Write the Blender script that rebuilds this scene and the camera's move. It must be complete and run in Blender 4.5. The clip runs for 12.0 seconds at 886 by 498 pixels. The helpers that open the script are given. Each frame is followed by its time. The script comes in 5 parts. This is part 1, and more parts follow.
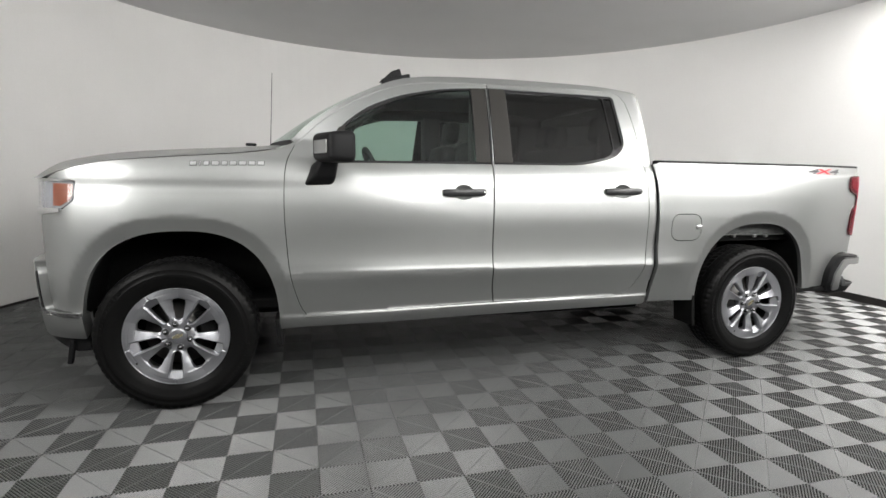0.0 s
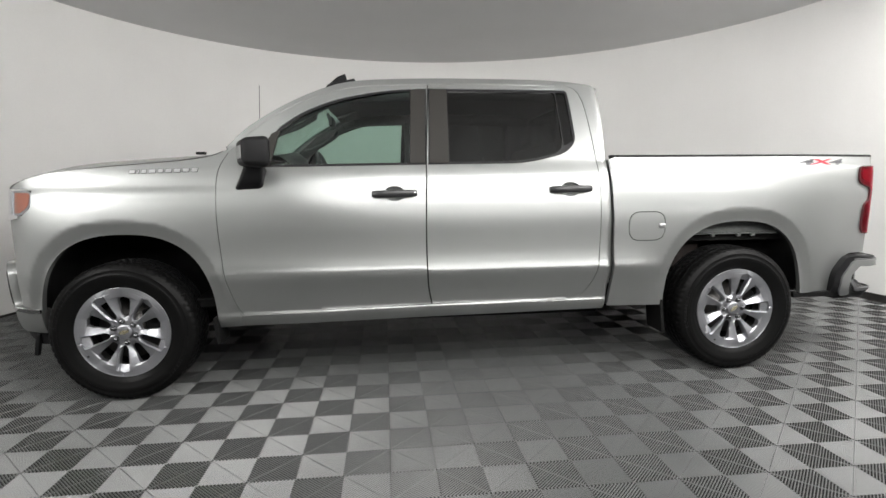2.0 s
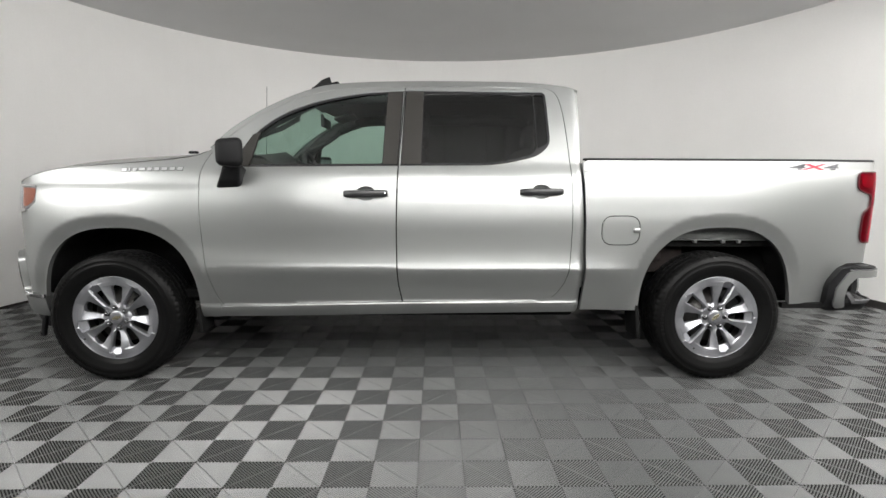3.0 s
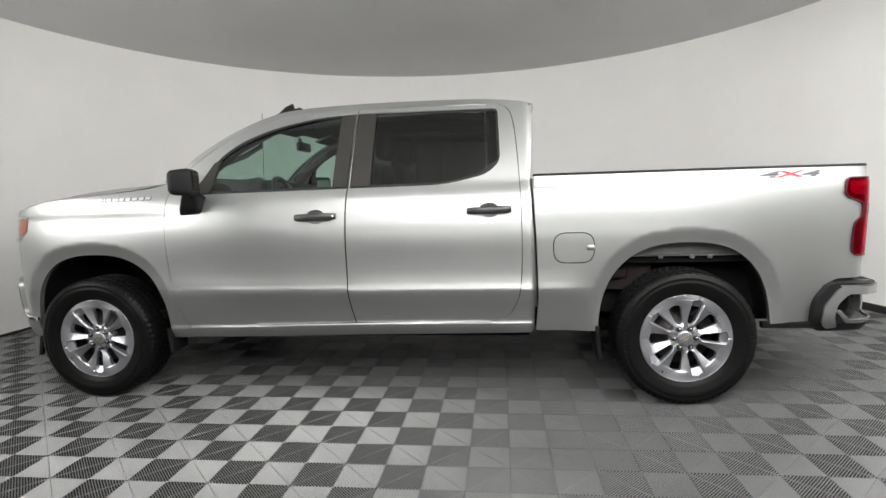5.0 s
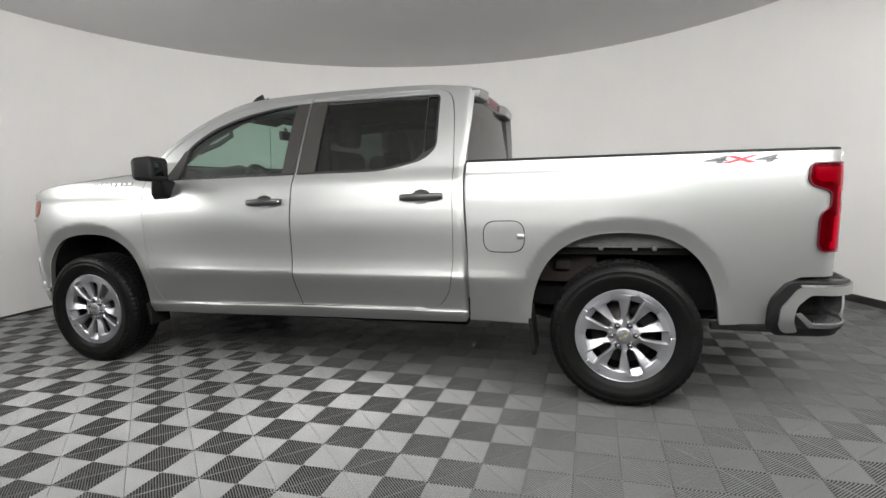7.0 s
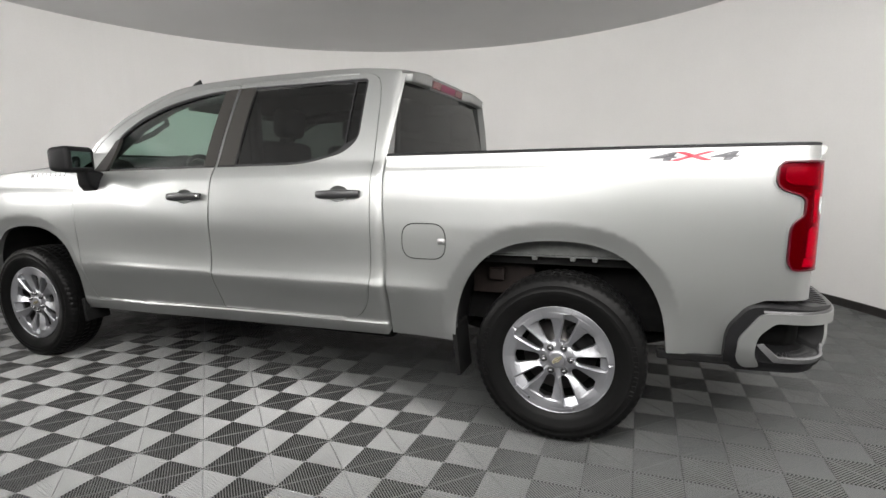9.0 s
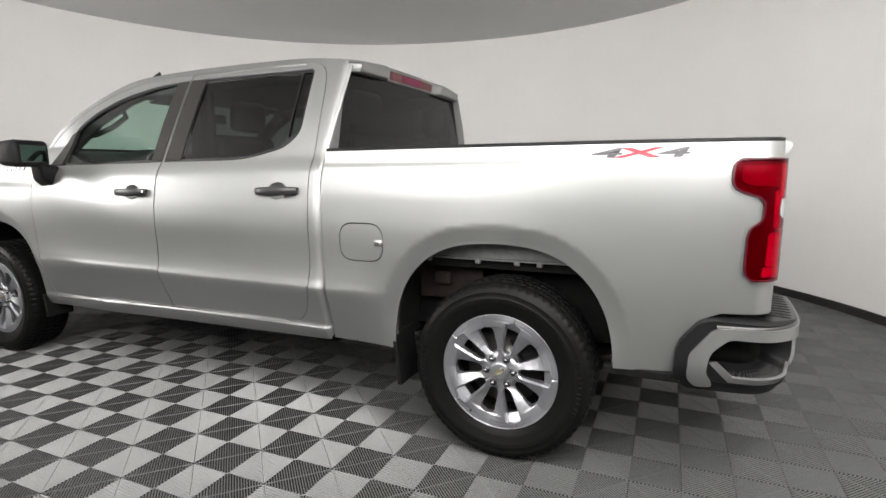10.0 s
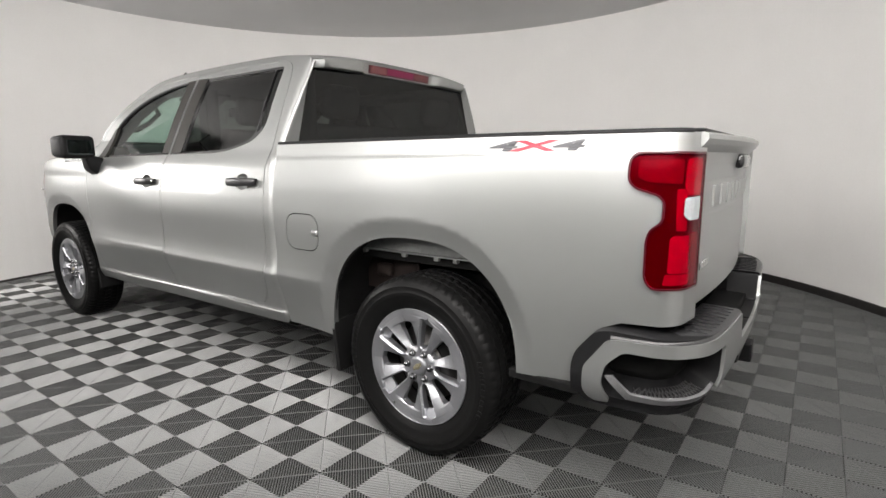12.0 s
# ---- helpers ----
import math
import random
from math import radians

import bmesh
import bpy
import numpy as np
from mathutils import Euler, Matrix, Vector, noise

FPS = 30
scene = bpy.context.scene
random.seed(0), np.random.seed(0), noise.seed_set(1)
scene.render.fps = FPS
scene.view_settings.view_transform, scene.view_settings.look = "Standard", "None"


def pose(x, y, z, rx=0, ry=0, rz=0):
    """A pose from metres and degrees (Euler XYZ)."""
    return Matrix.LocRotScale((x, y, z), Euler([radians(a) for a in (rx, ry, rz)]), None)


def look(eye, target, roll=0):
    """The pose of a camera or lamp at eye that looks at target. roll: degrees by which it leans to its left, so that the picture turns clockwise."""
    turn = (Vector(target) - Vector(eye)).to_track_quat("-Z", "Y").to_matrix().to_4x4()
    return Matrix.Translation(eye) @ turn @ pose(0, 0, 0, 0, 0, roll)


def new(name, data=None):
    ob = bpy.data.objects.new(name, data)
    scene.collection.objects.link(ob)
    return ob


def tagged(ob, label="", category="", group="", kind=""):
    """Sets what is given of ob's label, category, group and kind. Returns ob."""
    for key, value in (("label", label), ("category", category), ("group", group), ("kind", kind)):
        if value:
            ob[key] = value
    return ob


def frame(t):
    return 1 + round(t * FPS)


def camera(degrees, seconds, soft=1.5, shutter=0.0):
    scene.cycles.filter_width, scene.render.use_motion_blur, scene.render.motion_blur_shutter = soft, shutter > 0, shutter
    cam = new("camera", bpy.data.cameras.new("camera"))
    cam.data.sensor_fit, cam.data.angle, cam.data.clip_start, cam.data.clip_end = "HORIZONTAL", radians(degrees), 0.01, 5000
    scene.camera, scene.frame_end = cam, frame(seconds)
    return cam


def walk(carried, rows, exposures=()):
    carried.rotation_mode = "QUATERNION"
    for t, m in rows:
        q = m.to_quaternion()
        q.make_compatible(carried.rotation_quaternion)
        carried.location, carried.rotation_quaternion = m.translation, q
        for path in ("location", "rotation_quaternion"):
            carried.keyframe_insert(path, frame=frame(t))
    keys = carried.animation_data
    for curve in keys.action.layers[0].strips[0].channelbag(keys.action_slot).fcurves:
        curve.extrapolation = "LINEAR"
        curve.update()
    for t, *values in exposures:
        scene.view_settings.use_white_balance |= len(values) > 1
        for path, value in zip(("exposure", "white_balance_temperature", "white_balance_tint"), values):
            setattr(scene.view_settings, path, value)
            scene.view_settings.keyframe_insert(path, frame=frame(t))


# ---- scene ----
cam = camera(81.0, 12.0)
PATH = [
    (0, (0.655, -3.918, 1.261), (1.174, -2.006, 0.987), 0.9),
    (0.5, (0.884, -3.955, 1.225), (1.327, -2.023, 0.96), 0.2),
    (1, (1.094, -3.964, 1.252), (1.456, -2.014, 0.996), 0.1),
    (1.5, (1.313, -4.035, 1.266), (1.596, -2.071, 1.013), -0.1),
    (2, (1.507, -4.058, 1.231), (1.723, -2.086, 0.98), -0.6),
    (2.5, (1.75, -4.095, 1.264), (1.845, -2.113, 1.016), -0.2),
    (3, (1.972, -4.148, 1.256), (2.004, -2.165, 0.993), 0.2),
    (3.2, (2.091, -4.146, 1.247), (2.097, -2.162, 0.994), 0.0),
    (4.8, (2.629, -4.117, 1.284), (2.435, -2.141, 1.045), -2.1),
    (5, (2.671, -4.087, 1.313), (2.453, -2.112, 1.088), -1.8),
    (5.5, (2.92, -4.064, 1.294), (2.611, -2.101, 1.071), -1.3),
    (6, (3.205, -4.041, 1.278), (2.805, -2.098, 1.024), -2.1),
    (6.5, (3.347, -3.985, 1.257), (2.9, -2.052, 1.007), -2.1),
    (6.7, (3.437, -3.958, 1.257), (2.949, -2.034, 1.014), -1.9),
    (8.3, (3.926, -3.603, 1.299), (3.228, -1.753, 0.998), -1.2),
    (8.5, (3.974, -3.519, 1.305), (3.267, -1.673, 1.003), -1.4),
    (9, (4.084, -3.379, 1.291), (3.382, -1.529, 1.0), -0.9),
    (9.5, (4.168, -3.198, 1.289), (3.506, -1.331, 1.008), -0.1),
    (10, (4.388, -3.076, 1.293), (3.603, -1.263, 0.985), -0.6),
    (10.5, (4.545, -2.998, 1.274), (3.614, -1.263, 0.92), -1.9),
    (11, (4.653, -2.781, 1.313), (3.637, -1.099, 0.938), -1.2),
    (11.5, (4.889, -2.714, 1.303), (3.788, -1.088, 0.924), 0.3),
    (12, (5.098, -2.666, 1.3), (3.947, -1.066, 0.958), -0.5),
]
EXPOSURES = [(0.0, 0.49, 6500, 10), (3.0, 0.55, 6500, 10), (5.0, 0.58, 6500, 10), (9.0, 0.58, 6550, 11), (12.0, 0.61, 6640, 12)]
walk(cam, [(t, look(eye, target, roll)) for t, eye, target, roll in PATH], EXPOSURES)

# ---- light ----
world = bpy.data.worlds.new("room_dark")
world.use_nodes = True
world.node_tree.nodes["Background"].inputs[0].default_value = (0.5, 0.52, 0.55, 1)
world.node_tree.nodes["Background"].inputs[1].default_value = 0.05
scene.world = world


# unseen curved lights added behind and above the camera: bearings, heights, radius, power
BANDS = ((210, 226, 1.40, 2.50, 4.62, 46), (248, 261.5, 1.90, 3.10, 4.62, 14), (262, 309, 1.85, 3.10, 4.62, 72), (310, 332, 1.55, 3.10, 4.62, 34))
# unseen curved lights added on the ceiling above the camera: bearings, radii, power
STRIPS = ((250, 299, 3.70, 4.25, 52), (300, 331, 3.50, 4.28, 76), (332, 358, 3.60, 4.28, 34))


# ---- materials ----
def material(name, color, rough=0.5, metal=0.0, coat=0.0, grain=0.0, scale=40.0, bump=0.0, stain=0.0, spec=0.5, **more):
    m = bpy.data.materials.new(name)
    m.use_nodes = True
    nt = m.node_tree
    b = nt.nodes["Principled BSDF"]
    b.inputs["Base Color"].default_value = (*color, 1)
    b.inputs["Roughness"].default_value = rough
    b.inputs["Metallic"].default_value = metal
    b.inputs["Coat Weight"].default_value = coat
    b.inputs["Coat Roughness"].default_value = 0.04
    b.inputs["Specular IOR Level"].default_value = spec
    for key, value in more.items():
        b.inputs[key.replace("_", " ")].default_value = value
    if grain or bump or stain:
        tc = nt.nodes.new("ShaderNodeTexCoord")
        n1 = nt.nodes.new("ShaderNodeTexNoise")
        n1.inputs["Scale"].default_value, n1.inputs["Detail"].default_value = scale, 4
        nt.links.new(tc.outputs["Object"], n1.inputs["Vector"])
        n2 = nt.nodes.new("ShaderNodeTexNoise")
        n2.inputs["Scale"].default_value, n2.inputs["Detail"].default_value = 1.3, 3
        nt.links.new(tc.outputs["Object"], n2.inputs["Vector"])
        if grain or stain:
            def spread(n, amount):
                r = nt.nodes.new("ShaderNodeMapRange")
                r.inputs[1].default_value, r.inputs[2].default_value = 0.3, 0.7
                r.inputs[3].default_value, r.inputs[4].default_value = 1 - amount, 1 + amount
                nt.links.new(n.outputs["Fac"], r.inputs[0])
                return r
            a, c = spread(n1, grain), spread(n2, stain)
            mul = nt.nodes.new("ShaderNodeMath")
            mul.operation = "MULTIPLY"
            nt.links.new(a.outputs[0], mul.inputs[0])
            nt.links.new(c.outputs[0], mul.inputs[1])
            mix = nt.nodes.new("ShaderNodeVectorMath")
            mix.operation = "SCALE"
            mix.inputs[0].default_value = color
            nt.links.new(mul.outputs[0], mix.inputs["Scale"])
            nt.links.new(mix.outputs[0], b.inputs["Base Color"])
        if bump:
            bn = nt.nodes.new("ShaderNodeBump")
            bn.inputs["Strength"].default_value, bn.inputs["Distance"].default_value = bump, 0.002
            nt.links.new(n1.outputs["Fac"], bn.inputs["Height"])
            nt.links.new(bn.outputs[0], b.inputs["Normal"])
    return m


def glass(name, color, rough=0.0, gloss=0.04):
    m = bpy.data.materials.new(name)
    m.use_nodes = True
    nt = m.node_tree
    nt.nodes.remove(nt.nodes["Principled BSDF"])
    tr, gl, mx, lw, pw, ad = (nt.nodes.new("ShaderNode" + k) for k in ("BsdfTransparent", "BsdfGlossy", "MixShader", "LayerWeight", "Math", "Math"))
    tr.inputs[0].default_value = (*color, 1)
    gl.inputs["Color"].default_value = (1, 1, 1, 1)
    gl.inputs["Roughness"].default_value = rough
    pw.operation, ad.operation = "POWER", "MULTIPLY_ADD"
    pw.inputs[1].default_value, ad.inputs[1].default_value, ad.inputs[2].default_value = 5.0, 0.7, gloss
    nt.links.new(lw.outputs["Facing"], pw.inputs[0])
    nt.links.new(pw.outputs[0], ad.inputs[0])
    nt.links.new(ad.outputs[0], mx.inputs[0])
    nt.links.new(tr.outputs[0], mx.inputs[1])
    nt.links.new(gl.outputs[0], mx.inputs[2])
    nt.links.new(mx.outputs[0], nt.nodes["Material Output"].inputs[0])
    return m


M_WALL = material("white_wall_paint", (0.80, 0.795, 0.782), 0.75, grain=0.012, scale=60, stain=0.02, bump=0.05)
M_CEIL = material("grey_ceiling_fabric", (0.62, 0.62, 0.62), 0.85, grain=0.015, scale=90, stain=0.02)
M_HALL = material("white_hall_paint", (0.72, 0.72, 0.71), 0.8, grain=0.02, stain=0.05)
M_CONCRETE = material("grey_concrete", (0.16, 0.16, 0.155), 0.8, grain=0.1, scale=12, stain=0.1)
M_BASE = material("dark_baseboard_vinyl", (0.02, 0.018, 0.017), 0.45, grain=0.2, scale=30)
M_TILE = material("grey_floor_plastic", (0.090, 0.0935, 0.0925), 0.30, grain=0.08, scale=300, stain=0.12, spec=1.0)
M_SUB = material("dark_subfloor", (0.012, 0.012, 0.012), 0.9, grain=0.2)
M_PAINT = material("silver_metallic_paint", (0.288, 0.295, 0.291), 0.42, metal=0.84, coat=0.36, grain=0.02, scale=900)
M_BLACK = material("black_textured_plastic", (0.0075, 0.0075, 0.008), 0.5, grain=0.15, scale=400, bump=0.15, spec=0.13)
M_SATIN = material("satin_black_plastic", (0.016, 0.016, 0.017), 0.36, grain=0.12, scale=400, bump=0.08, spec=0.5)
M_GLOSS = material("gloss_black_plastic", (0.012, 0.012, 0.013), 0.12, coat=0.3)
M_RUBBER = material("tyre_rubber", (0.005, 0.005, 0.005), 0.34, grain=0.2, scale=200, stain=0.15, bump=0.06, spec=0.06)
M_ALLOY = material("silver_painted_alloy", (0.31, 0.315, 0.333), 0.40, metal=0.88, coat=0.2, grain=0.02, scale=600)
M_NUT = material("dark_chrome", (0.16, 0.16, 0.165), 0.22, metal=1.0)
M_BARREL = material("grey_rim_barrel", (0.085, 0.082, 0.080), 0.4, metal=0.8, grain=0.1)
M_CHROME = material("chrome", (0.75, 0.75, 0.76), 0.1, metal=1.0)
M_BRIGHT = material("satin_bright_metal", (0.50, 0.50, 0.51), 0.32, metal=0.9, grain=0.03, scale=300)
M_STEEL = material("brushed_steel", (0.4, 0.4, 0.4), 0.35, metal=1.0, grain=0.1, scale=120)
M_UNDER = material("black_underbody", (0.005, 0.005, 0.005), 0.7, grain=0.3, scale=20, spec=0.1)
M_LINER = material("black_liner_plastic", (0.008, 0.008, 0.008), 0.35, grain=0.2, scale=60, bump=0.3, spec=0.25)
M_RUST = material("brown_primed_steel", (0.011, 0.0075, 0.0065), 0.6, grain=0.3, scale=40, spec=0.2)
M_INNER = material("grey_inner_panel", (0.10, 0.104, 0.102), 0.5, metal=0.0, grain=0.15, scale=30)
M_GREY = material("grey_textured_plastic", (0.085, 0.085, 0.088), 0.5, grain=0.15, scale=300, bump=0.1, spec=0.3)
M_SEAT = material("black_seat_cloth", (0.02, 0.02, 0.021), 0.9, grain=0.3, scale=300, bump=0.3)
M_TRIM = material("dark_interior_plastic", (0.025, 0.025, 0.026), 0.6, grain=0.2, scale=200)
M_HEADLINER = material("grey_headliner_cloth", (0.14, 0.137, 0.133), 0.9, grain=0.05, scale=300)
M_APPL = material("dark_grey_window_trim", (0.024, 0.0228, 0.021), 0.5, spec=0.15, grain=0.05, scale=200)
M_GLASS = glass("green_tinted_glass", (0.58, 0.72, 0.66))
M_DARKGLASS = glass("dark_privacy_glass", (0.074, 0.080, 0.076))
M_REDGLASS = glass("red_lamp_cover", (0.82, 0.06, 0.20), 0.05, 0.0015)
M_CLEAR = glass("clear_lens", (0.9, 0.9, 0.92))
M_LAMPLENS = material("smoked_lens", (0.10, 0.03, 0.032), 0.2, grain=0.1, scale=60)
M_MIRROR = material("mirror_glass", (0.22, 0.25, 0.25), 0.02, metal=1.0)
M_RED = material("red_lens", (0.27, 0.004, 0.085), 0.22, grain=0.08, scale=30, spec=0.35)
M_REDDEEP = material("deep_red_lens", (0.045, 0.002, 0.006), 0.3, grain=0.1, scale=60, spec=0.3)
M_REDMID = material("mid_red_reflector", (0.12, 0.0015, 0.032), 0.3, grain=0.12, scale=70, spec=0.3)
M_REDBRIGHT = material("bright_red_reflector", (0.28, 0.005, 0.105), 0.25, grain=0.1, scale=80, spec=0.35)
M_AMBER = material("amber_reflector", (0.21, 0.055, 0.02), 0.3, coat=0.3, grain=0.08, scale=80)
M_WHITELENS = material("white_lens", (0.24, 0.25, 0.265), 0.15, coat=1.0, grain=0.1, scale=90)
M_DECAL = material("dark_grey_decal", (0.060, 0.060, 0.065), 0.45, spec=0.35)
M_DECALRED = material("red_decal", (0.46, 0.02, 0.035), 0.45, spec=0.35)
M_GOLD = material("gold_emblem", (0.60, 0.54, 0.38), 0.25, metal=0.9)


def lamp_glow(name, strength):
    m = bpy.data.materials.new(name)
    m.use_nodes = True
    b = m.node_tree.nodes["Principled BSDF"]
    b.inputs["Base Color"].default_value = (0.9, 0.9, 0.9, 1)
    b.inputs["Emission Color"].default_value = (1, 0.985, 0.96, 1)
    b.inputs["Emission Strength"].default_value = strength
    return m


# ---- mesh helpers ----
def mesh_of(name, verts, faces, mat, smooth=True, normals=None):
    me = bpy.data.meshes.new(name)
    me.from_pydata([tuple(map(float, v)) for v in verts], [], [tuple(map(int, f)) for f in faces])
    me.materials.append(mat)
    if smooth:
        me.polygons.foreach_set("use_smooth", [True] * len(me.polygons))
    if normals is not None:
        me.normals_split_custom_set_from_vertices([tuple(map(float, n)) for n in normals])
    me.update()
    return me


def bm_mesh(name, bm, mat, smooth=False):
    me = bpy.data.meshes.new(name)
    bmesh.ops.recalc_face_normals(bm, faces=bm.faces)
    bm.to_mesh(me)
    bm.free()
    me.materials.append(mat)
    me.polygons.foreach_set("use_smooth", [smooth] * len(me.polygons))
    me.update()
    return me


def part(name, me, parent, label=""):
    ob = new(name, me)
    ob.parent = parent
    if label:
        tagged(ob, label)
    return ob


def thing(name, label, category, group="", kind="", at=(0, 0, 0)):
    ob = new(name)
    ob.empty_display_size = 0.2
    ob.location = at
    return tagged(ob, label, category, group, kind)


def box_bm(x0, x1, y0, y1, z0, z1, bevel=0.0, seg=2, bm=None, m=None):
    own = bmesh.new()
    bmesh.ops.create_cube(own, size=1)
    for v in own.verts:
        v.co = Vector((x0 + (v.co.x + 0.5) * (x1 - x0), y0 + (v.co.y + 0.5) * (y1 - y0), z0 + (v.co.z + 0.5) * (z1 - z0)))
    if bevel:
        bmesh.ops.bevel(own, geom=own.edges[:], offset=bevel, segments=seg, affect="EDGES", profile=0.5)
    if m is not None:
        bmesh.ops.transform(own, matrix=m, verts=own.verts)
    if bm is None:
        return own
    tmp = bpy.data.meshes.new("tmp")
    own.to_mesh(tmp)
    own.free()
    bm.from_mesh(tmp)
    bpy.data.meshes.remove(tmp)
    return bm


def box(name, x0, x1, y0, y1, z0, z1, mat, bevel=0.005, m=None, seg=2):
    return bm_mesh(name, box_bm(x0, x1, y0, y1, z0, z1, bevel, seg, m=m), mat)


def grid_mesh(name, fn, nu, nv, mat, closed_u=False, closed_v=False, smooth=True, flip=False):
    us = np.linspace(0, 1, nu, endpoint=not closed_u)
    vs = np.linspace(0, 1, nv, endpoint=not closed_v)
    verts = [fn(u, v) for u in us for v in vs]
    faces = []
    for i in range(nu if closed_u else nu - 1):
        for j in range(nv if closed_v else nv - 1):
            a, b = i * nv + j, ((i + 1) % nu) * nv + j
            c, d = ((i + 1) % nu) * nv + (j + 1) % nv, i * nv + (j + 1) % nv
            faces.append((d, c, b, a) if flip else (a, b, c, d))
    return mesh_of(name, verts, faces, mat, smooth)


def tube(name, pts, radius, mat, n=10):
    """A round bar along points, closed at both ends."""
    pts = [Vector(p) for p in pts]
    rad = radius if isinstance(radius, (list, tuple)) else [radius] * len(pts)
    verts, faces = [], []
    for i, p in enumerate(pts):
        d = (pts[min(i + 1, len(pts) - 1)] - pts[max(i - 1, 0)]).normalized()
        s = d.cross(Vector((0, 0, 1)) if abs(d.z) < 0.9 else Vector((1, 0, 0))).normalized()
        w = s.cross(d)
        for k in range(n):
            a = 2 * math.pi * k / n
            verts.append(p + rad[i] * (math.cos(a) * s + math.sin(a) * w))
    for i in range(len(pts) - 1):
        for k in range(n):
            faces.append((i * n + k, i * n + (k + 1) % n, (i + 1) * n + (k + 1) % n, (i + 1) * n + k))
    faces.append(tuple(range(n - 1, -1, -1)))
    faces.append(tuple((len(pts) - 1) * n + k for k in range(n)))
    return mesh_of(name, verts, faces, mat)


def lathe(name, profile, mat, n=72, smooth=True):
    """Turns (radius, y) points round the y axis."""
    verts = [(r * math.cos(2 * math.pi * k / n), y, r * math.sin(2 * math.pi * k / n)) for k in range(n) for r, y in profile]
    m = len(profile)
    faces = [(k * m + j, k * m + j + 1, ((k + 1) % n) * m + j + 1, ((k + 1) % n) * m + j) for k in range(n) for j in range(m - 1)]
    return mesh_of(name, verts, faces, mat, smooth)


def smooth_line(points, n=12):
    """A Catmull-Rom line through the points."""
    p = np.array(points, float)
    q = np.vstack([2 * p[0] - p[1], p, 2 * p[-1] - p[-2]])
    out = []
    for i in range(1, len(q) - 2):
        for t in np.linspace(0, 1, n, endpoint=False):
            a, b, c, d = q[i - 1 : i + 3]
            out.append(0.5 * (2 * b + (c - a) * t + (2 * a - 5 * b + 4 * c - d) * t**2 + (3 * b - a - 3 * c + d) * t**3))
    out.append(p[-1])
    return np.array(out)


def rounded(poly, radius, n=5):
    """A polygon with each corner rounded; radius: one number, or one for each corner."""
    p = np.array(poly, float)
    rr = radius if isinstance(radius, (list, tuple)) else [radius] * len(p)
    out = []
    for i in range(len(p)):
        a, b, c = p[i - 1], p[i], p[(i + 1) % len(p)]
        r = min(rr[i], 0.45 * np.linalg.norm(a - b), 0.45 * np.linalg.norm(c - b))
        s, e = b + (a - b) / np.linalg.norm(a - b) * r, b + (c - b) / np.linalg.norm(c - b) * r
        if r < 1e-5:
            out.append(b)
        else:
            out += [(1 - t) ** 2 * s + 2 * t * (1 - t) * b + t**2 * e for t in np.linspace(0, 1, n)]
    return np.array(out)


def resample(poly, step):
    p = np.array(poly, float)
    out = []
    for i in range(len(p)):
        a, b = p[i], p[(i + 1) % len(p)]
        n = max(1, int(np.ceil(np.linalg.norm(b - a) / step)))
        out += [a + (b - a) * k / n for k in range(n)]
    keep = [q for i, q in enumerate(out) if np.linalg.norm(q - out[i - 1]) > 1e-4]
    return np.array(keep)


def inside(poly, pts):
    x, y = pts[:, 0], pts[:, 1]
    hit = np.zeros(len(pts), bool)
    for i in range(len(poly)):
        (x0, y0), (x1, y1) = poly[i - 1], poly[i]
        if y0 == y1:
            continue
        hit ^= ((y0 > y) != (y1 > y)) & (x < (x1 - x0) * (y - y0) / (y1 - y0) + x0)
    return hit


def edge_distance(poly, pts):
    best = np.full(len(pts), 9.0)
    for i in range(len(poly)):
        a, b = poly[i - 1], poly[i]
        d = b - a
        t = np.clip(((pts - a) @ d) / max(d @ d, 1e-12), 0, 1)
        best = np.minimum(best, np.hypot(*(pts - a - t[:, None] * d).T))
    return best


